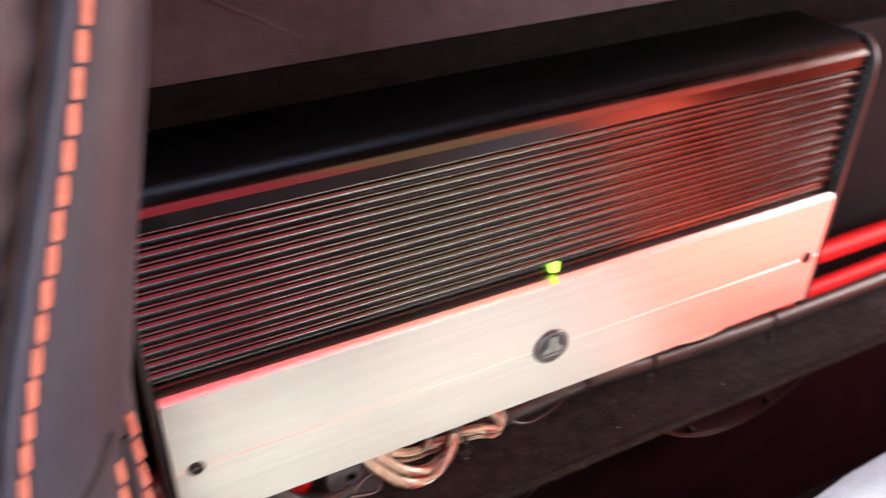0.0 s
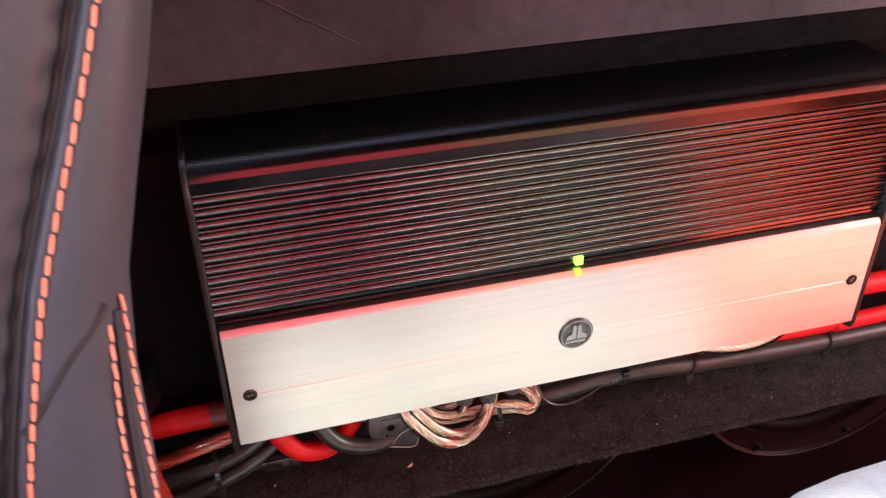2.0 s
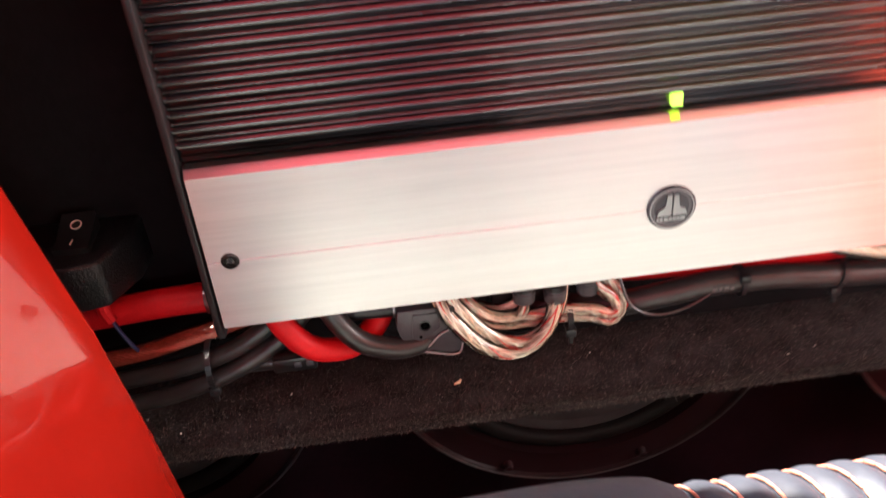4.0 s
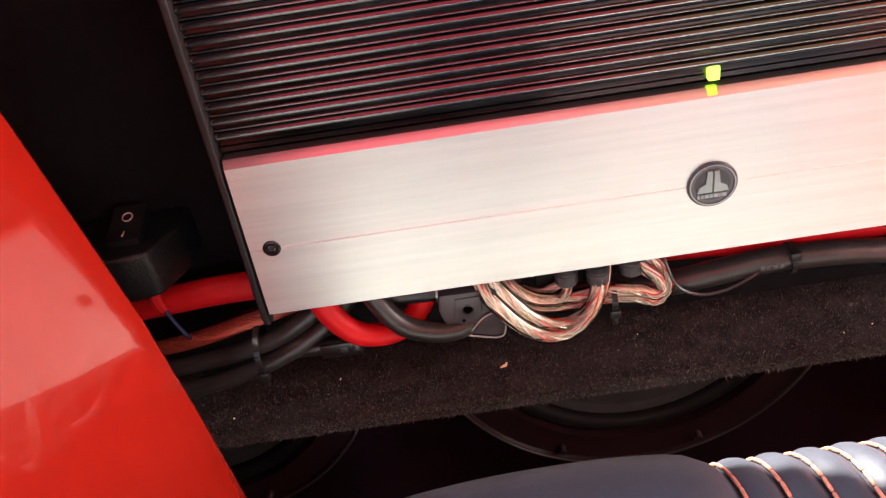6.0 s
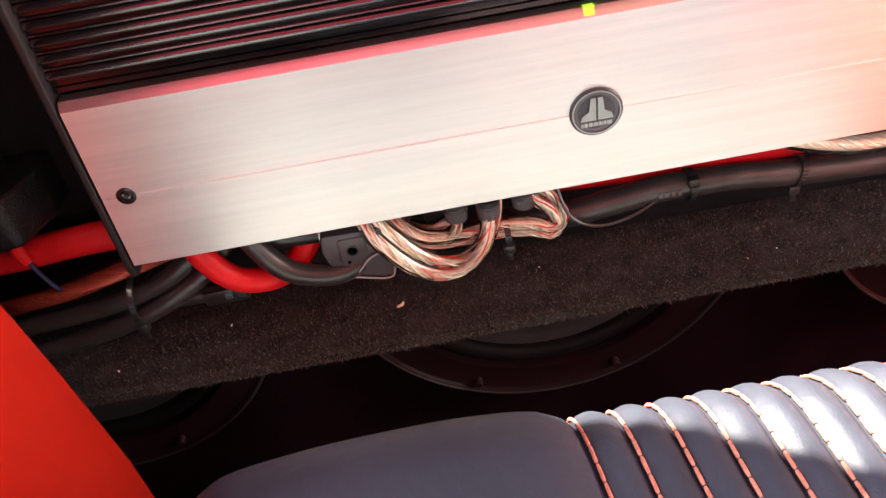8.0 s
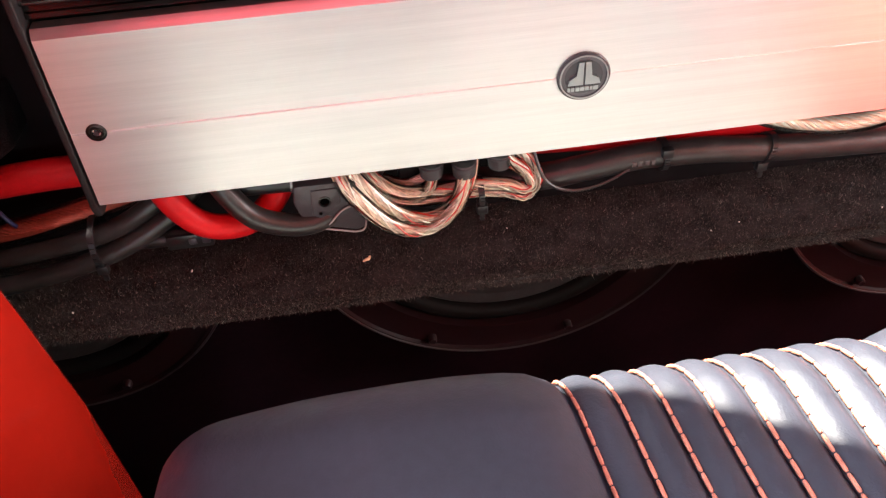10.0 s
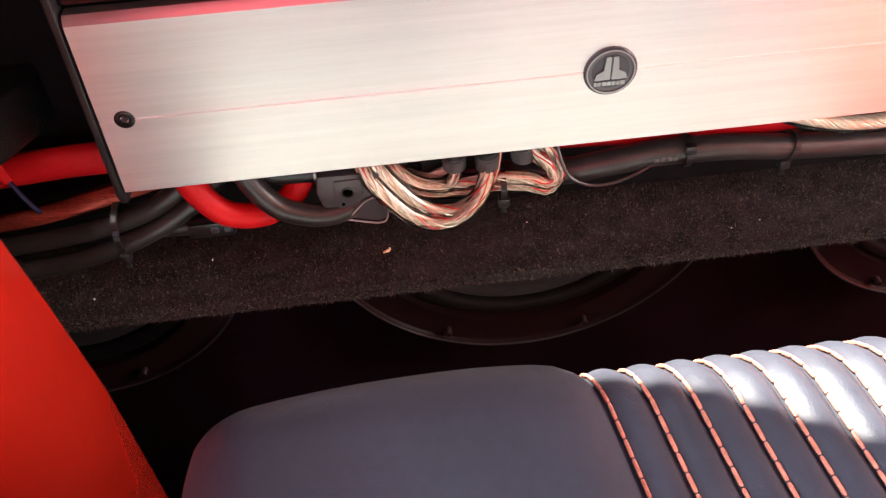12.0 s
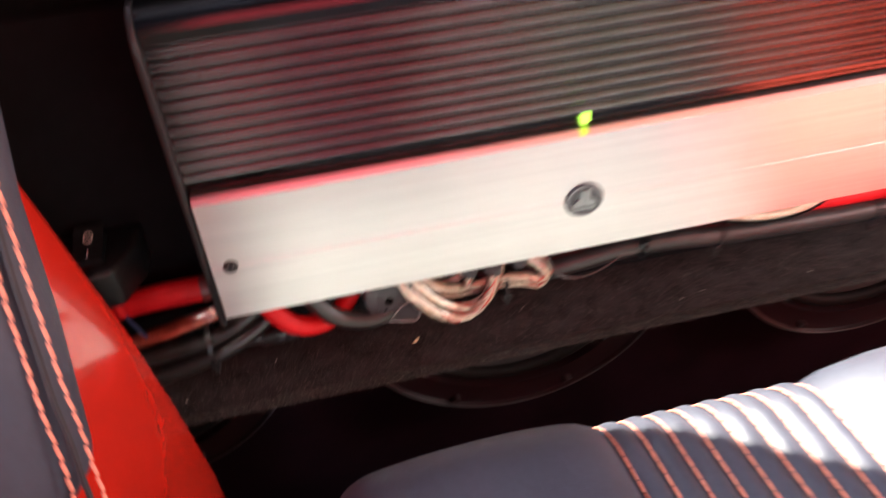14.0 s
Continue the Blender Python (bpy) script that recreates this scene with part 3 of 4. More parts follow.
cable("signal_cable", [(-0.19, 0.032, 0.424), (-0.165, 0.030, 0.425), (-0.150, 0.030, 0.425)], 0.0038, RUBBER, "short black lead with a connector")
main = [(-0.06, 0.040, 0.4345), (-0.035, 0.032, 0.4340), (-0.010, 0.026, 0.4360), (0.010, 0.0245, 0.4390), (0.030, 0.0245, 0.4415), (0.045, 0.0245, 0.4415), (0.065, 0.0245, 0.4405), (0.090, 0.025, 0.4370), (0.125, 0.026, 0.4340), (0.185, 0.027, 0.4310), (0.30, 0.028, 0.4305), (0.62, 0.03, 0.4325)]
loom = thing("loom", "thick black sleeved cable tied along the ledge", "cable")
part("sleeve", tube(spline(main), 0.0057, 16), RUBBER, loom)
cable("thin_lead", [(-0.012, 0.030, 0.462), (-0.0105, 0.020, 0.449), (-0.006, 0.017, 0.4395), (0.004, 0.0165, 0.4345), (0.016, 0.0175, 0.4350), (0.028, 0.0195, 0.4395), (0.036, 0.024, 0.4435)], 0.0007, RUBBER, "thin black lead hanging in a loop", seg=8)
for k, w in enumerate((0.0019, 0.0016, 0.0020, 0.0017)):
    x = 0.0290 + 0.0027 * k
    part("printed_bar", box((x, 0.0187, 0.4408), (x + w, 0.0198, 0.4431), 0.0002), PRINT, loom, "grey printed bar")
for at, rr in (((0.0435, 0.0245, 0.4415), 0.0060), ((0.0885, 0.0250, 0.4371), 0.0060), ((0.185, 0.027, 0.4310), 0.0060)):
    zip_tie(at, rr, lean=0.5 if at[0] > 0.06 else 0.0, lock=-0.8 if at[0] > 0.06 else 0.75)
zip_tie((-0.1885, 0.024, 0.4330), 0.0102, "black nylon zip tie round two cables", 1.05)


def clear_cable(points, r, turns, label, mix=None, thick=0.21):
    """Wound strands in a clear jacket."""
    ob = thing("speaker_cable", label, "cable", "clear speaker cables")
    path = spline(points, 14)
    loose = not mix
    if loose:
        mix, thick, turns = (RED_STRAND, SILVER_STRAND, SILVER_STRAND, COPPER, SILVER_STRAND, SILVER_STRAND, RED_STRAND, SILVER_STRAND, COPPER, SILVER_STRAND, BLACK_STRAND, SILVER_STRAND, SILVER_STRAND, RED_STRAND, SILVER_STRAND, COPPER), 0.098, turns * 0.55
        part("core", tube(path, r * 0.55, 10), CORE, ob, "shaded wire core")
    for k, m in enumerate(mix):
        part("strand", strand(path, r * (0.66 if loose else 0.50), r * thick, turns, 2 * math.pi * k / len(mix), 6, wobble=float(loose)), m, ob)
    j = part("jacket", tube(path, r, 14), JACKET, ob, "clear plastic jacket")
    j.visible_shadow = False
    return ob


low = [(-0.0935, 0.026, 0.4670), (-0.0890, 0.017, 0.4540), (-0.0815, 0.013, 0.4430), (-0.0720, 0.012, 0.4325), (-0.0620, 0.012, 0.4275), (-0.0520, 0.013, 0.4290), (-0.0440, 0.015, 0.4370), (-0.0405, 0.017, 0.4470), (-0.0398, 0.020, 0.4570)]
clear_cable(low, 0.0034, 2.2, "clear speaker cable with red and silver strands, looping low")
clear_cable([(x + 0.0035, y + 0.003, zz + 0.0035) for x, y, zz in low], 0.0032, 2.4, "clear speaker cable with red and silver strands, looping low")
mid = [(-0.0835, 0.030, 0.4590), (-0.0770, 0.024, 0.4490), (-0.0670, 0.021, 0.4415), (-0.0530, 0.021, 0.4395), (-0.0370, 0.021, 0.4405), (-0.0240, 0.020, 0.4395), (-0.0160, 0.019, 0.4370), (-0.0125, 0.019, 0.4390), (-0.0150, 0.020, 0.4450), (-0.0225, 0.021, 0.4520), (-0.026, 0.023, 0.4590)]
clear_cable(mid, 0.0031, 2.6, "clear speaker cable bent back to its plug")
clear_cable([(x, y + 0.001, zz - 0.0048) for x, y, zz in mid[:8]] + [(-0.0095, 0.021, 0.4400), (-0.0125, 0.023, 0.4475), (-0.019, 0.026, 0.4545)], 0.0029, 2.6, "clear speaker cable bent back to its plug")
clear_cable([(-0.0530, 0.021, 0.4520), (-0.0535, 0.020, 0.4440), (-0.0575, 0.021, 0.4385), (-0.066, 0.024, 0.4345), (-0.075, 0.030, 0.432)], 0.0027, 1.3, "short clear speaker cable under a grey plug")
clear_cable([(-0.0500, 0.026, 0.4520), (-0.0545, 0.026, 0.4450), (-0.0630, 0.027, 0.4405), (-0.072, 0.032, 0.440)], 0.0026, 1.2, "short clear speaker cable under a grey plug")
clear_cable([(0.070, 0.030, 0.4585), (0.090, 0.021, 0.4545), (0.110, 0.018, 0.4515), (0.130, 0.018, 0.4520), (0.145, 0.021, 0.4560), (0.16, 0.030, 0.463)], 0.0045, 3.5, "clear cable with pale twisted strands", (SILVER_STRAND, COPPER) * 6, 0.19)
clear_cable([(-0.62, 0.042, 0.436), (-0.30, 0.036, 0.432), (-0.231, 0.030, 0.4375), (-0.19, 0.030, 0.4455), (-0.15, 0.036, 0.452), (-0.11, 0.046, 0.452)], 0.0052, 7, "clear cable with bare copper strands", (BARE,) * 13, 0.20)
zip_tie((-0.0335, 0.0225, 0.4350), 0.0056, "black nylon zip tie round clear cables", 1.1)

for x, y in ((-0.0530, 0.0215), (-0.0400, 0.0195), (-0.0252, 0.0225)):
    ob = thing("plug", "grey rubber plug boot pushed into the amplifier", "plug", "plugs under the amplifier")
    bm = tube([Vector((x, y, zz)) for zz in (0.4475, 0.4480, 0.4530, 0.4535, 0.4700)], 0.004, 20, radii=[0.0040, 0.0046, 0.0050, 0.0044, 0.0044])
    part("boot", bm, BOOT, ob)
    bm = tube([Vector((x, y, zz)) for zz in (0.4545, 0.4548, 0.4572, 0.4575)], 0.005, 20, radii=[0.0046, 0.0052, 0.0052, 0.0046])
    part("collar", bm, SATIN_BLACK, ob)
solid("terminal_block", box((-0.066, 0.028, 0.441), (-0.042, 0.050, 0.470), 0.002), SATIN_BLACK, "black plastic terminal under the amplifier", "terminal")
solid("fuse_barrel", tube(spline([(-0.134, 0.026, 0.4505), (-0.118, 0.026, 0.4500), (-0.105, 0.026, 0.4495)]), 0.0043, 16), SATIN_BLACK, "black round fuse barrel", "fuse")
solid("fuse_barrel", tube(spline([(-0.109, 0.026, 0.4497), (-0.1078, 0.026, 0.4496), (-0.107, 0.026, 0.4496)]), 0.0047, 16), CHROME, "bright metal ring of the fuse barrel", "fuse")

# grey moulded plug housing with a round hole
hous = thing("plug_housing", "grey moulded plastic plug housing with a round hole", "plug")
outline = [(-0.1075, 0.4545), (-0.1085, 0.4460), (-0.1060, 0.4370), (-0.0985, 0.4325), (-0.0850, 0.4285), (-0.0815, 0.4300), (-0.0800, 0.4400), (-0.0825, 0.4540)]
part("shell", plate_y(outline, 0.0155, 0.030, 0.0011), GREY, hous)
part("face_plate", plate_y([(-0.1010, 0.4520), (-0.1020, 0.4400), (-0.0985, 0.4375), (-0.0900, 0.4445), (-0.0905, 0.4520)], 0.0148, 0.0165, 0.0003), GREY, hous)
part("socket_ring", lathe_y([(0.0026, -0.001), (0.0026, 0.0011), (0.0021, 0.0012), (0.0018, 0.0004)], (-0.0962, 0.0155, 0.4462), 24), SATIN_BLACK, hous)
# flush near-black discs paint the shade inside the holes
part("socket", lathe_y([(0.0021, -0.001), (0.0021, 0.00075), (0.0009, 0.00070)], (-0.0962, 0.0155, 0.4462), 24), HOLE_SHADE, hous, "black disc painted as the shade in a round hole")
part("pin_hole", lathe_y([(0.0007, -0.001), (0.0007, 0.0010), (0.0004, 0.0010)], (-0.0985, 0.0155, 0.4405), 12), HOLE_SHADE, hous)
part("pale_seam", tube(spline([(-0.0985, 0.0148, 0.4325), (-0.0950, 0.0145, 0.4355), (-0.0905, 0.0145, 0.4405), (-0.0860, 0.0147, 0.4425), (-0.0815, 0.0150, 0.4425)]), 0.0004, 8), EDGE, hous)
part("pale_seam", tube(spline([(-0.0985, 0.0150, 0.4322), (-0.0900, 0.0148, 0.4298), (-0.0850, 0.0148, 0.4287), (-0.0818, 0.0150, 0.4305), (-0.0805, 0.0152, 0.4400)]), 0.0004, 8), EDGE, hous)

conn = thing("wire_connector", "grey translucent wire connector with dark slots", "connector")
part("body", box((-0.1645, 0.026, 0.4205), (-0.1450, 0.034, 0.4280), 0.0012), SATIN_BLACK, conn)
for x in (-0.1535, -0.1480):
    part("slot", box((x - 0.0017, 0.0256, 0.4228), (x + 0.0017, 0.028, 0.4264), 0.0006), GREY, conn)

# ---- switch box beside the amplifier ----
sw = thing("switch_box", "black plastic box with a rocker switch on top", "switch")
outline = [(-0.282, 0.0575), (-0.280, 0.022), (-0.232, 0.0195), (-0.2205, 0.0220), (-0.2105, 0.0400), (-0.209, 0.0575)]
part("housing", prism_z(outline, 0.4705, 0.4925, 0.0022), PEBBLED, sw)
rock = part("rocker", prism_x([(0.0300, 0.4920), (0.0285, 0.4960), (0.0370, 0.4955), (0.0500, 0.5000), (0.0505, 0.4920)], -0.2385, -0.2245, 0.0006), SATIN_BLACK, sw, "glossy black rocker")
ring = [Vector((-0.2315 + 0.0021 * math.cos(w), 0.0435 + 0.0021 * math.sin(w), 0.4979 + 0.0007 * math.sin(w) + 0.0002)) for w in (2 * math.pi * k / 24 for k in range(25))]
part("off_mark", tube(ring, 0.00033, 6), MARK, rock, "white ring mark")
part("on_mark", tube([Vector((-0.2315, 0.0315, 0.4963)), Vector((-0.2315, 0.0350, 0.4962))], 0.00035, 6), MARK, rock, "white bar mark")
part("wire", tube(spline([(-0.2275, 0.031, 0.472), (-0.2270, 0.029, 0.464), (-0.2250, 0.028, 0.459)]), 0.0028, 10), RED_RUBBER, sw, "red wire sleeve")
part("wire", tube(spline([(-0.2250, 0.028, 0.460), (-0.2225, 0.027, 0.453), (-0.2195, 0.027, 0.445), (-0.218, 0.029, 0.440)]), 0.0009, 8), BLUE, sw, "blue wire")

# ---- red body panels at both sides ----


def red_panel(label):
    """A painted side wall with a rolled edge, a folded flange behind it and a swage line."""
    ob = thing("body_panel", label, "body panel")
    skin, flange = bmesh.new(), bmesh.new()
    fronts, backs = [], []
    for k in range(61):
        zz = 0.05 + 0.0125 * k
        ex = along(zz, [0.0, 0.317, 0.40, 0.45, 0.50, 0.572, 0.70, 1.0], [0.190, 0.194, 0.197, 0.202, 0.2085, 0.2215, 0.248, 0.33])
        deep = 0.13 * min(1.0, max(0.0, (0.62 - zz) / 0.06))
        front = [(ex + 0.026, -0.20 - deep), (ex + 0.016, -0.19 - 0.4 * deep), (ex + 0.0055, -0.14), (ex + 0.0035, -0.10), (ex + 0.0017, -0.065), (ex + 0.0006, -0.045)]
        front += [(ex + 0.003 - 0.003 * math.cos(w), -0.0330 + 0.003 * math.sin(w)) for w in (math.pi / 2 * k / 6 for k in range(7))]
        back = [(ex + 0.0032, -0.0300), (ex + 0.012, -0.0295), (ex + 0.05, -0.027), (0.62, -0.025)]
        fronts.append([skin.verts.new((-x, y, zz)) for x, y in front])
        backs.append([flange.verts.new((-x, y, zz)) for x, y in back])
    for bm, rows in ((skin, fronts), (flange, backs)):
        for u, v in zip(rows, rows[1:]):
            for k in range(len(u) - 1):
                bm.faces.new((u[k], u[k + 1], v[k + 1], v[k]))
    for name, bm in (("skin", skin), ("flange", flange)):
        p = part(name, bm, RED_PAINT, ob, smooth=60)
        wall = p.modifiers.new("thickness", "SOLIDIFY")
        wall.thickness, wall.offset = 0.002, 0
    return ob


red_panel("glossy red painted body panel with a rolled edge")
solid("side_sill", box((0.168, -0.75, 0.05), (0.38, -0.068, 0.430), 0.03, 6), SILL_RED, "red painted side sill behind the seat", "sill")

# ---- seat cushion ----
cushion = thing("bench_seat", "black leather seat cushion with pleats and orange stitching", "seat")
PLEAT0, PLEAT, COUNT = -0.037, 0.0100, 8
END = PLEAT0 + PLEAT * COUNT
CROWN = [(-0.1450, -0.090), (-0.1430, -0.055), (-0.1400, -0.030), (-0.1365, -0.0110), (-0.1335, -0.0040), (-0.127, 0.0014), (-0.121, 0.0044), (-0.108, 0.0066), (-0.095, 0.0078), (-0.075, 0.0081), (-0.059, 0.0074), (-0.048, 0.0062), (-0.042, 0.0042)]
rounded = spline([(x, 0, d) for x, d in CROWN], 5)
XS = [q.x for q in rounded] + [-0.0385, -0.037, 0.043, 0.047, 0.055, 0.075, 0.10, 0.130, 0.150, 0.160, 0.166]
DZ = [q.z for q in rounded] + [0.0012, -0.0010, -0.0010, 0.001, 0.0048, 0.0085, 0.010, 0.007, -0.006, -0.030, -0.09]
back_r, back_y, back_z = 0.026, -0.1385, 0.4705
SECTION = [(-0.62, 0.470), (-0.40, 0.490), (-0.30, 0.4955), (-0.24, 0.4970), (-0.20, 0.4972), (-0.18, 0.4970), (-0.16, 0.4967)]
SECTION += [(back_y + back_r * math.sin(w), back_z + back_r * math.cos(w)) for w in (math.pi / 2 * k / 12 for k in range(13))]
SECTION += [(-0.1125, 0.44), (-0.113, 0.38), (-0.114, 0.30), (-0.12, 0.25)]
NORMALS = []
for i in range(len(SECTION)):
    a, b = SECTION[max(i - 1, 0)], SECTION[min(i + 1, len(SECTION) - 1)]
    d = Vector((b[0] - a[0], b[1] - a[1])).normalized()
    NORMALS.append((-d.y, d.x))


def cushion_point(x, i, rise=0.0):
    """A place on the cushion over the section's point i."""
    y, zz = SECTION[i]
    ny, nz = NORMALS[i]
    fan = 0.09 * max(0.0, -0.12 - y) * (1 if x > -0.06 else 0.3)
    if PLEAT0 <= x <= END:
        u = (x - PLEAT0) / PLEAT % 1.0
        d = 0.0024 * max(0.0, 1 - (2 * u - 1) ** 2) ** 0.75 - 0.0006
        return Vector((x + fan, y + ny * (d + rise), zz + nz * (d + rise)))
    d = along(x, XS, DZ)
    keep = min(1.0, max(0.0, 1.0 + d / 0.22))
    side = Vector((x, y + ny * rise + 0.3 * min(0.0, d), zz + d + nz * rise if zz > 0.3 else zz * keep))
    top = Vector((x + fan, y + ny * (d * 0.6 + rise), zz + nz * (d + rise)))
    return side.lerp(top, min(1.0, max(0.0, (x + 0.120) / 0.055)))


bm = bmesh.new()
cols = sorted(set([-0.1450, -0.1442, -0.1430, -0.1418, -0.1405, -0.1390, -0.1375, -0.136, -0.134, -0.132, -0.130, -0.127, -0.124, -0.1205, -0.117, -0.1135, -0.110, -0.105] + [-0.1 + 0.005 * k for k in range(13)] + [-0.0385, -0.0375] + [round(PLEAT0 + PLEAT * (k + u), 5) for k in range(COUNT) for u in (0.0, 0.03, 0.1, 0.2, 0.35, 0.5, 0.65, 0.8, 0.9, 0.97)] + [END, END + 0.0005, END + 0.002, 0.05, 0.056, 0.065, 0.075, 0.09, 0.10, 0.115, 0.13, 0.14, 0.15, 0.156, 0.16, 0.164, 0.166]))
grid = [[bm.verts.new(cushion_point(x, i)) for i in range(len(SECTION))] for x in cols]
for u, v in zip(grid, grid[1:]):
    for k in range(len(u) - 1):
        bm.faces.new((u[k], v[k], v[k + 1], u[k + 1]))
part("cover", bm, LEATHER, cushion, smooth=50)
# unseen reflector added behind the cushion to whiten the silver panel
part("bounce_panel", box((-0.166, -0.1115, 0.24), (0.15, -0.1065, 0.425), 0.002), BOUNCE_GREY, cushion, "unseen grey panel added to reflect sun into the amplifier")
part("base", box((-0.13, -0.60, 0.05), (0.15, -0.13, 0.42), 0.02, 3), SATIN_BLACK, cushion)
for k in range(COUNT + 1):
    x = PLEAT0 + PLEAT * k
    run = [cushion_point(x + 0.0005, i, 0.0006) for i in range(3, len(SECTION) - 5)]
    path = spline(run, 6)
    part("stitching", stitches(evenly(path, 0.0052), 0.0050, 0.00050), THREAD, cushion, "orange thread")
edge = spline([cushion_point(-0.1392, i, 0.0006) for i in range(3, len(SECTION) - 6)], 6)
part("piping", tube(edge, 0.0012, 8), LEATHER, cushion, "leather piping along the side seam")
edge = spline([cushion_point(-0.1418, i, 0.0012) for i in range(3, len(SECTION) - 6)], 6)
part("stitching", stitches(evenly(edge, 0.0050), 0.0048, 0.0006), THREAD, cushion, "orange thread")

# ---- seat backrest with its side bolster ----
rest = thing("car_seat", "black leather seat backrest bolster with orange double stitching", "seat")
ZS = [0.30, 0.46, 0.52, 0.548, 0.565, 0.60, 0.63, 0.655, 0.68, 0.702, 0.722, 0.75, 0.80, 0.90, 1.0]
SX = [-0.30, -0.250, -0.222, -0.205, -0.192, -0.1896, -0.1892, -0.1865, -0.1795, -0.1730, -0.1680, -0.160, -0.146, -0.118, -0.090]
MZ = [0.30, 0.46, 0.55, 0.60, 0.620, 0.631, 0.646, 0.663, 0.680, 0.695, 0.712, 0.7274, 0.75, 0.80, 0.90, 1.0]
MX = [-0.345, -0.285, -0.2300, -0.2200, -0.2156, -0.2128, -0.2085, -0.2035, -0.1967, -0.1904, -0.1836, -0.1780, -0.1695, -0.153, -0.122, -0.093]
LEANING = 0.3


def rest_section(zz):
    s, m = along(zz, ZS, SX), along(zz, MZ, MX)
    g, b = m - s, LEANING * (zz - 0.65)
    pucker = 0.0005 * math.sin(zz * 2 * math.pi / 0.0104)
    sec = [(s - 0.06, -0.075), (s - 0.016, -0.090), (s - 0.004, -0.106), (s, -0.122), (s + 0.08 * g - 0.0005, -0.1305), (s + 0.40 * g, -0.1380), (s + 0.75 * g, -0.1418), (m, -0.1425),
           (m - 0.0026, -0.1425), (m - 0.0042, -0.1402 + pucker), (m - 0.0062, -0.1402 + pucker), (m - 0.0078 - pucker, -0.1440), (m - 0.014, -0.1495), (m - 0.035, -0.1570), (m - 0.08, -0.163), (m - 0.22, -0.163)]
    return [(x, y + b) for x, y in sec]


def rest_point(zz, k, out=0.0):
    x, y = rest_section(zz)[k]
    return Vector((x, y - out, zz))


bm = bmesh.new()
rows = []
for j in range(271):
    zz = 0.30 + 0.0026 * j
    line = spline([(x, y, zz) for x, y in rest_section(zz)], 4)
    rows.append([bm.verts.new(q) for q in line])
for u, v in zip(rows, rows[1:]):
    for k in range(len(u) - 1):
        bm.faces.new((u[k], u[k + 1], v[k + 1], v[k]))
part("cover", bm, LEATHER, rest, smooth=60)
col = spline([rest_point(0.34 + 0.02 * j, 7, 0.0006) for j in range(31)], 4)
part("stitching", stitches(evenly(col, 0.0052), 0.0048, 0.00068, -0.10), THREAD, rest, "orange thread")
col = spline([rest_point(0.34 + 0.02 * j, 9, 0.0002) for j in range(31)], 4)
part("seam_line", tube(col, 0.0010, 6), SEAM, rest)
LOW = (0.40, 0.45, 0.50, 0.54, 0.57, 0.59, 0.605, 0.62, 0.635, 0.648)
rowA = [Vector((along(zz, [0.40, 0.46, 0.52, 0.545, 0.59, 0.62, 0.648], [-0.272, -0.2465, -0.2125, -0.1950, -0.1955, -0.1945, -0.1920]), -0.1345 + LEANING * (zz - 0.65), zz)) for zz in LOW]
rowB = [Vector((along(zz, [0.40, 0.46, 0.52, 0.545, 0.59, 0.62, 0.653], [-0.265, -0.2400, -0.2060, -0.1888, -0.1898, -0.1893, -0.1883]), -0.1300 + LEANING * (zz - 0.65), zz + 0.005)) for zz in LOW]
for line in (rowA, rowB):
    part("stitching", stitches(evenly(spline(line, 6), 0.0050), 0.0046, 0.00060, -0.10), THREAD, rest, "orange thread")
part("seam_line", tube(spline([(a + b) / 2 + Vector((0, 0.0002, 0)) for a, b in zip(rowA, rowB)], 6), 0.0009, 6), SEAM, rest)

# dark tube along the seam draws the shade in the leather's fold
crease = [(-0.1916, -0.1350, 0.6540), (-0.1950, -0.1380, 0.6505), (-0.2010, -0.1424, 0.6455), (-0.2060, -0.1453, 0.6400), (-0.2103, -0.1475, 0.6345), (-0.2150, -0.1489, 0.6300)]
part("seam_line", tube([q + Vector((0, 0.0004, 0)) for q in spline(crease, 8)], 0.0009, 8), SEAM, rest, "crease seam, dark with the painted shade of its fold")

# ---- lint and crumbs ----
def bit(name, at, size, material, label, category, turn=0):
    bm = bmesh.new()
    m = Matrix.Translation(at) @ Euler((0.4, 0.2, turn)).to_matrix().to_4x4() @ Matrix.Diagonal((*size, 1))
    bmesh.ops.create_icosphere(bm, subdivisions=1, radius=1, matrix=m)
    for v in bm.verts:
        v.co += noise.noise_vector(v.co * 900) * min(size) * 0.6
    return solid(name, bm, material, label, category, smooth=0)


bit("crumb", (-0.0840, 0.0285, 0.3992), (0.0022, 0.0007, 0.0009), TAN, "tan crumb lying on the carpeted ledge", "crumb", 0.6)
bit("crumb", (-0.0825, 0.0297, 0.3993), (0.0010, 0.0005, 0.0008), TAN, "tan crumb lying on the carpeted ledge", "crumb", 1.4)
for x, y, s in ((-0.1610, 0.0365, 0.0008), (0.0840, 0.0225, 0.0006), (0.0700, 0.0195, 0.0006), (-0.0190, 0.0380, 0.0006), (0.15, 0.020, 0.0005), (-0.21, 0.020, 0.0006)):
    bit("lint", (x, y, 0.3984), (s * 0.7, s * 0.5, s), LINT, "pale speck of lint on black carpet", "lint", x * 70)
bit("lint", (0.0230, 0.0445, 0.6400), (0.0007, 0.0006, 0.0016), LINT, "pale speck of lint above the amplifier", "lint")
rng = random.Random(4)
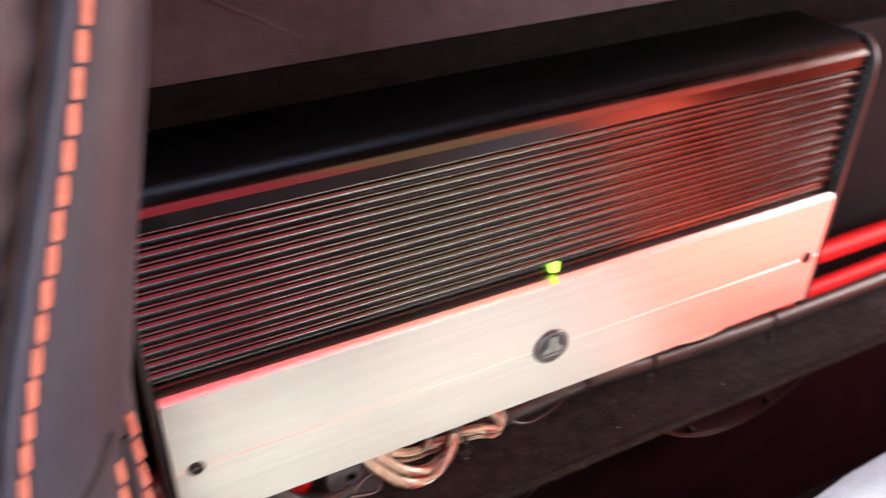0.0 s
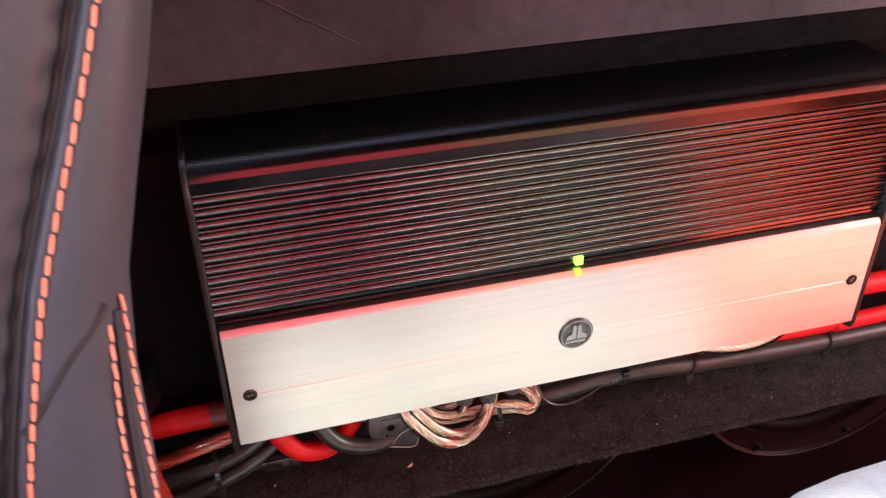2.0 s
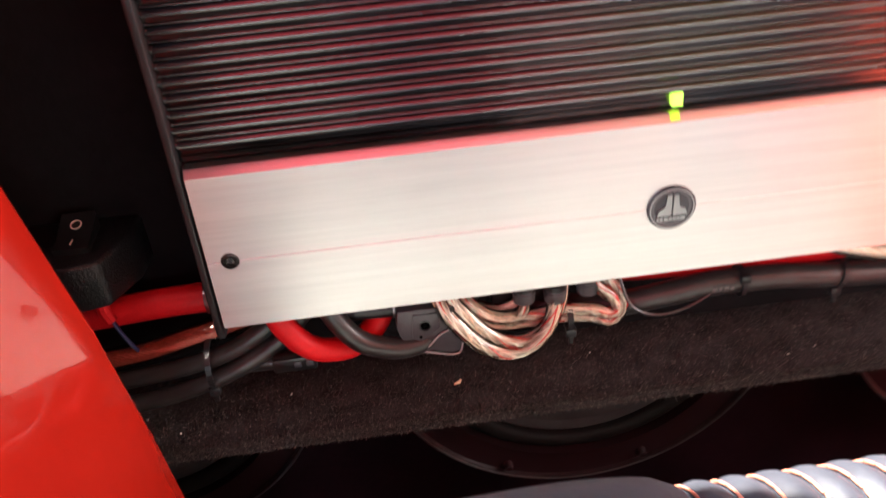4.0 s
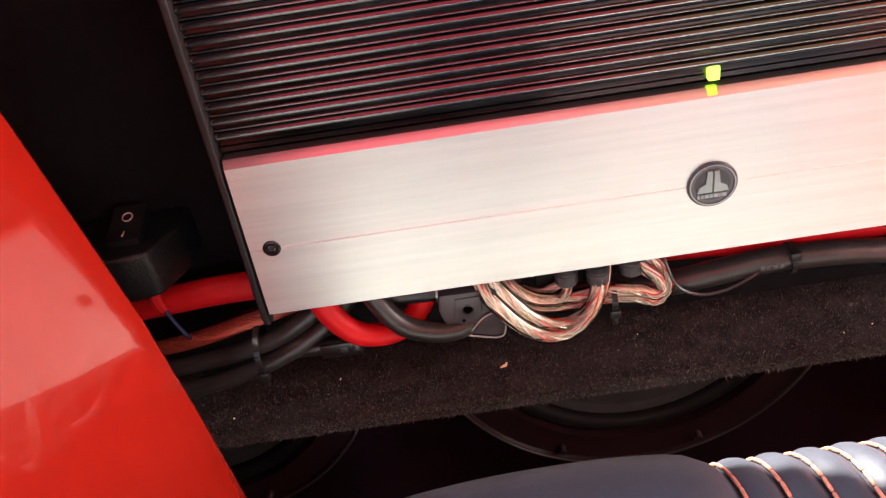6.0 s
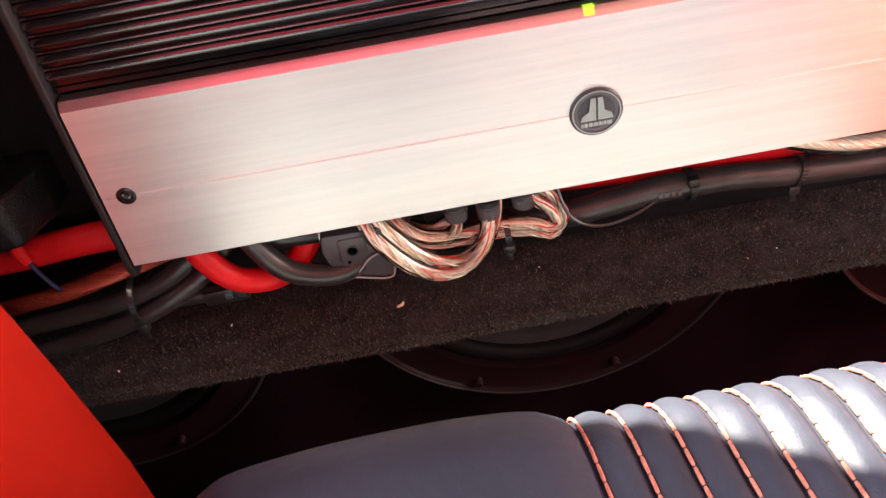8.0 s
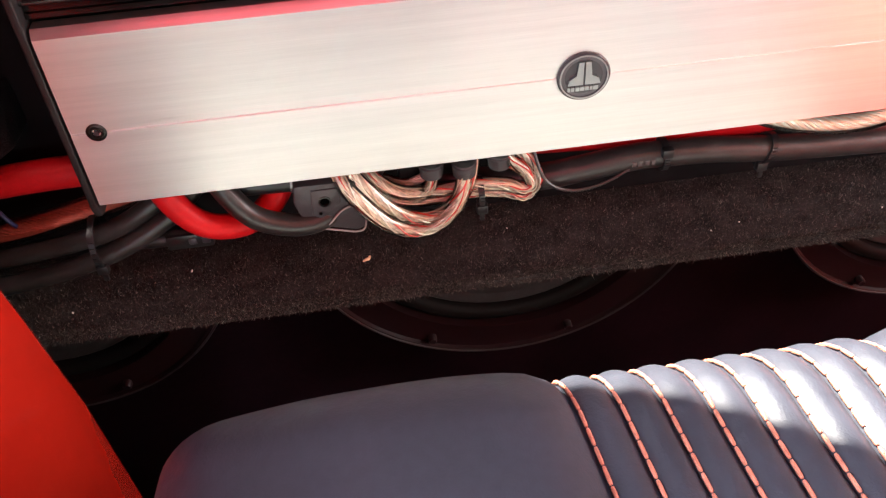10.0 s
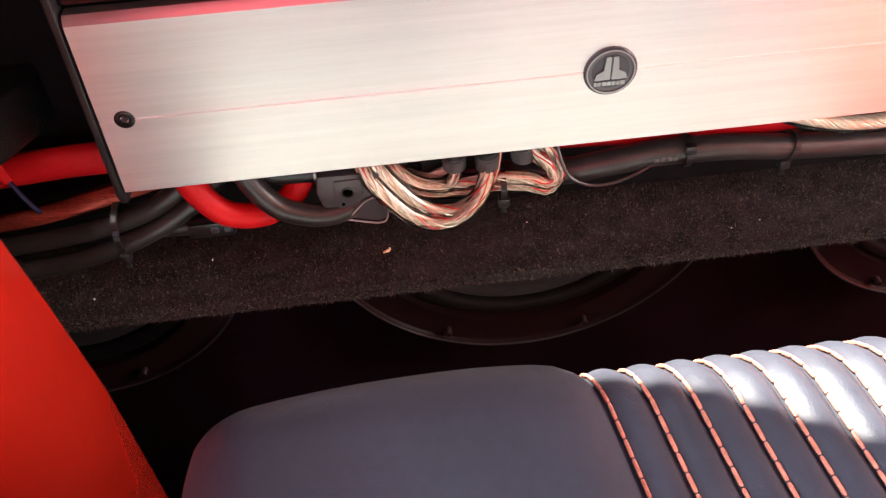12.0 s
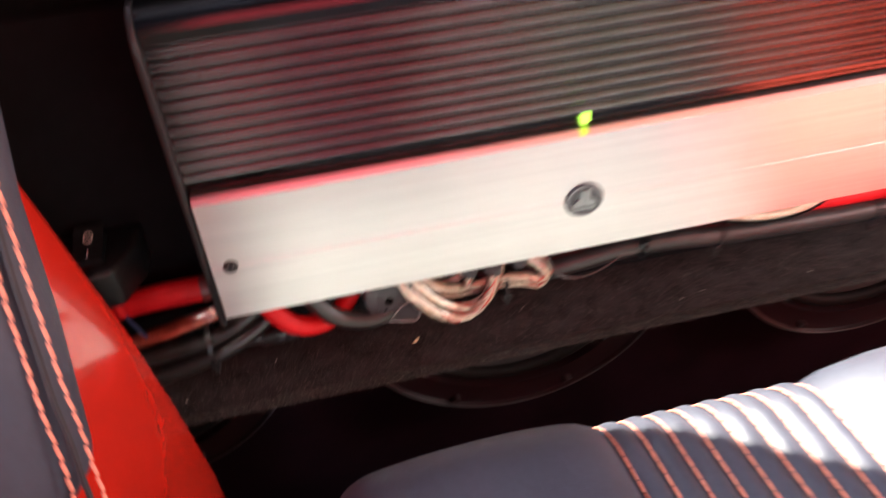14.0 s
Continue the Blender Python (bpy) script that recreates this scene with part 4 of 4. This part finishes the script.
for k in range(8):
    bit("lint", (rng.uniform(-0.165, 0.15), rng.uniform(0.018, 0.052), 0.6181), (0.00022 * rng.uniform(0.5, 1.3), 0.00014, 0.00014), LINT, "tiny dust speck on the black amplifier", "dust", k)

# ---- carpet pile ----


def pile(name, spots, long, label, half=0.00013, material=FIBRE):
    """Short bent fibres standing on a carpeted surface."""
    verts, faces = [], []
    for q, n in spots:
        way = n + Vector((rng.gauss(0, 0.75), rng.gauss(0, 0.75), rng.gauss(0, 0.5)))
        mid = q + way * long * rng.uniform(0.3, 0.6)
        tip = mid + (way + Vector((rng.gauss(0, 0.6), rng.gauss(0, 0.6), rng.gauss(0, 0.6)))) * long * rng.uniform(0.2, 0.6)
        side = Vector((rng.gauss(0, 1), rng.gauss(0, 1), rng.gauss(0, 0.4))).normalized() * half
        i = len(verts)
        verts += [q - side, q + side, mid - side * 0.8, mid + side * 0.8, tip]
        faces += [(i, i + 1, i + 3, i + 2), (i + 2, i + 3, i + 4)]
    me = bpy.data.meshes.new(name)
    me.from_pydata(verts, [], faces)
    me.materials.append(material)
    return tagged(new(name, me), label, "carpet", kind="stuff")


UP, OUT = Vector((0, 0, 1)), Vector((0, -1, 0))
spots = [(Vector((rng.uniform(-0.30, 0.30), 0.0085 + 0.0495 * rng.random() ** 1.2, 0.3960)), UP) for k in range(150000)]
for k in range(50000):
    w = rng.uniform(-0.3, math.pi / 2)
    spots.append((Vector((rng.uniform(-0.30, 0.30), 0.0088 + 0.0026 * (1 - math.cos(w)), 0.3936 + 0.0026 * math.sin(w))), OUT * math.cos(w) + UP * math.sin(w)))
pile("carpet_pile", spots, 0.0012, "short black carpet pile on the ledge", 0.00013)
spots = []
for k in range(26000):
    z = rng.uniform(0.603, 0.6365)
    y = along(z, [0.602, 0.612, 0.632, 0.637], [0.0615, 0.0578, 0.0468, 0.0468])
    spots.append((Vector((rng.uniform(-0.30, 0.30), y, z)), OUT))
pile("carpet_pile", spots, 0.0010, "short black carpet pile above the amplifier, darkened as shade", 0.0001, SHADED_FIBRE)
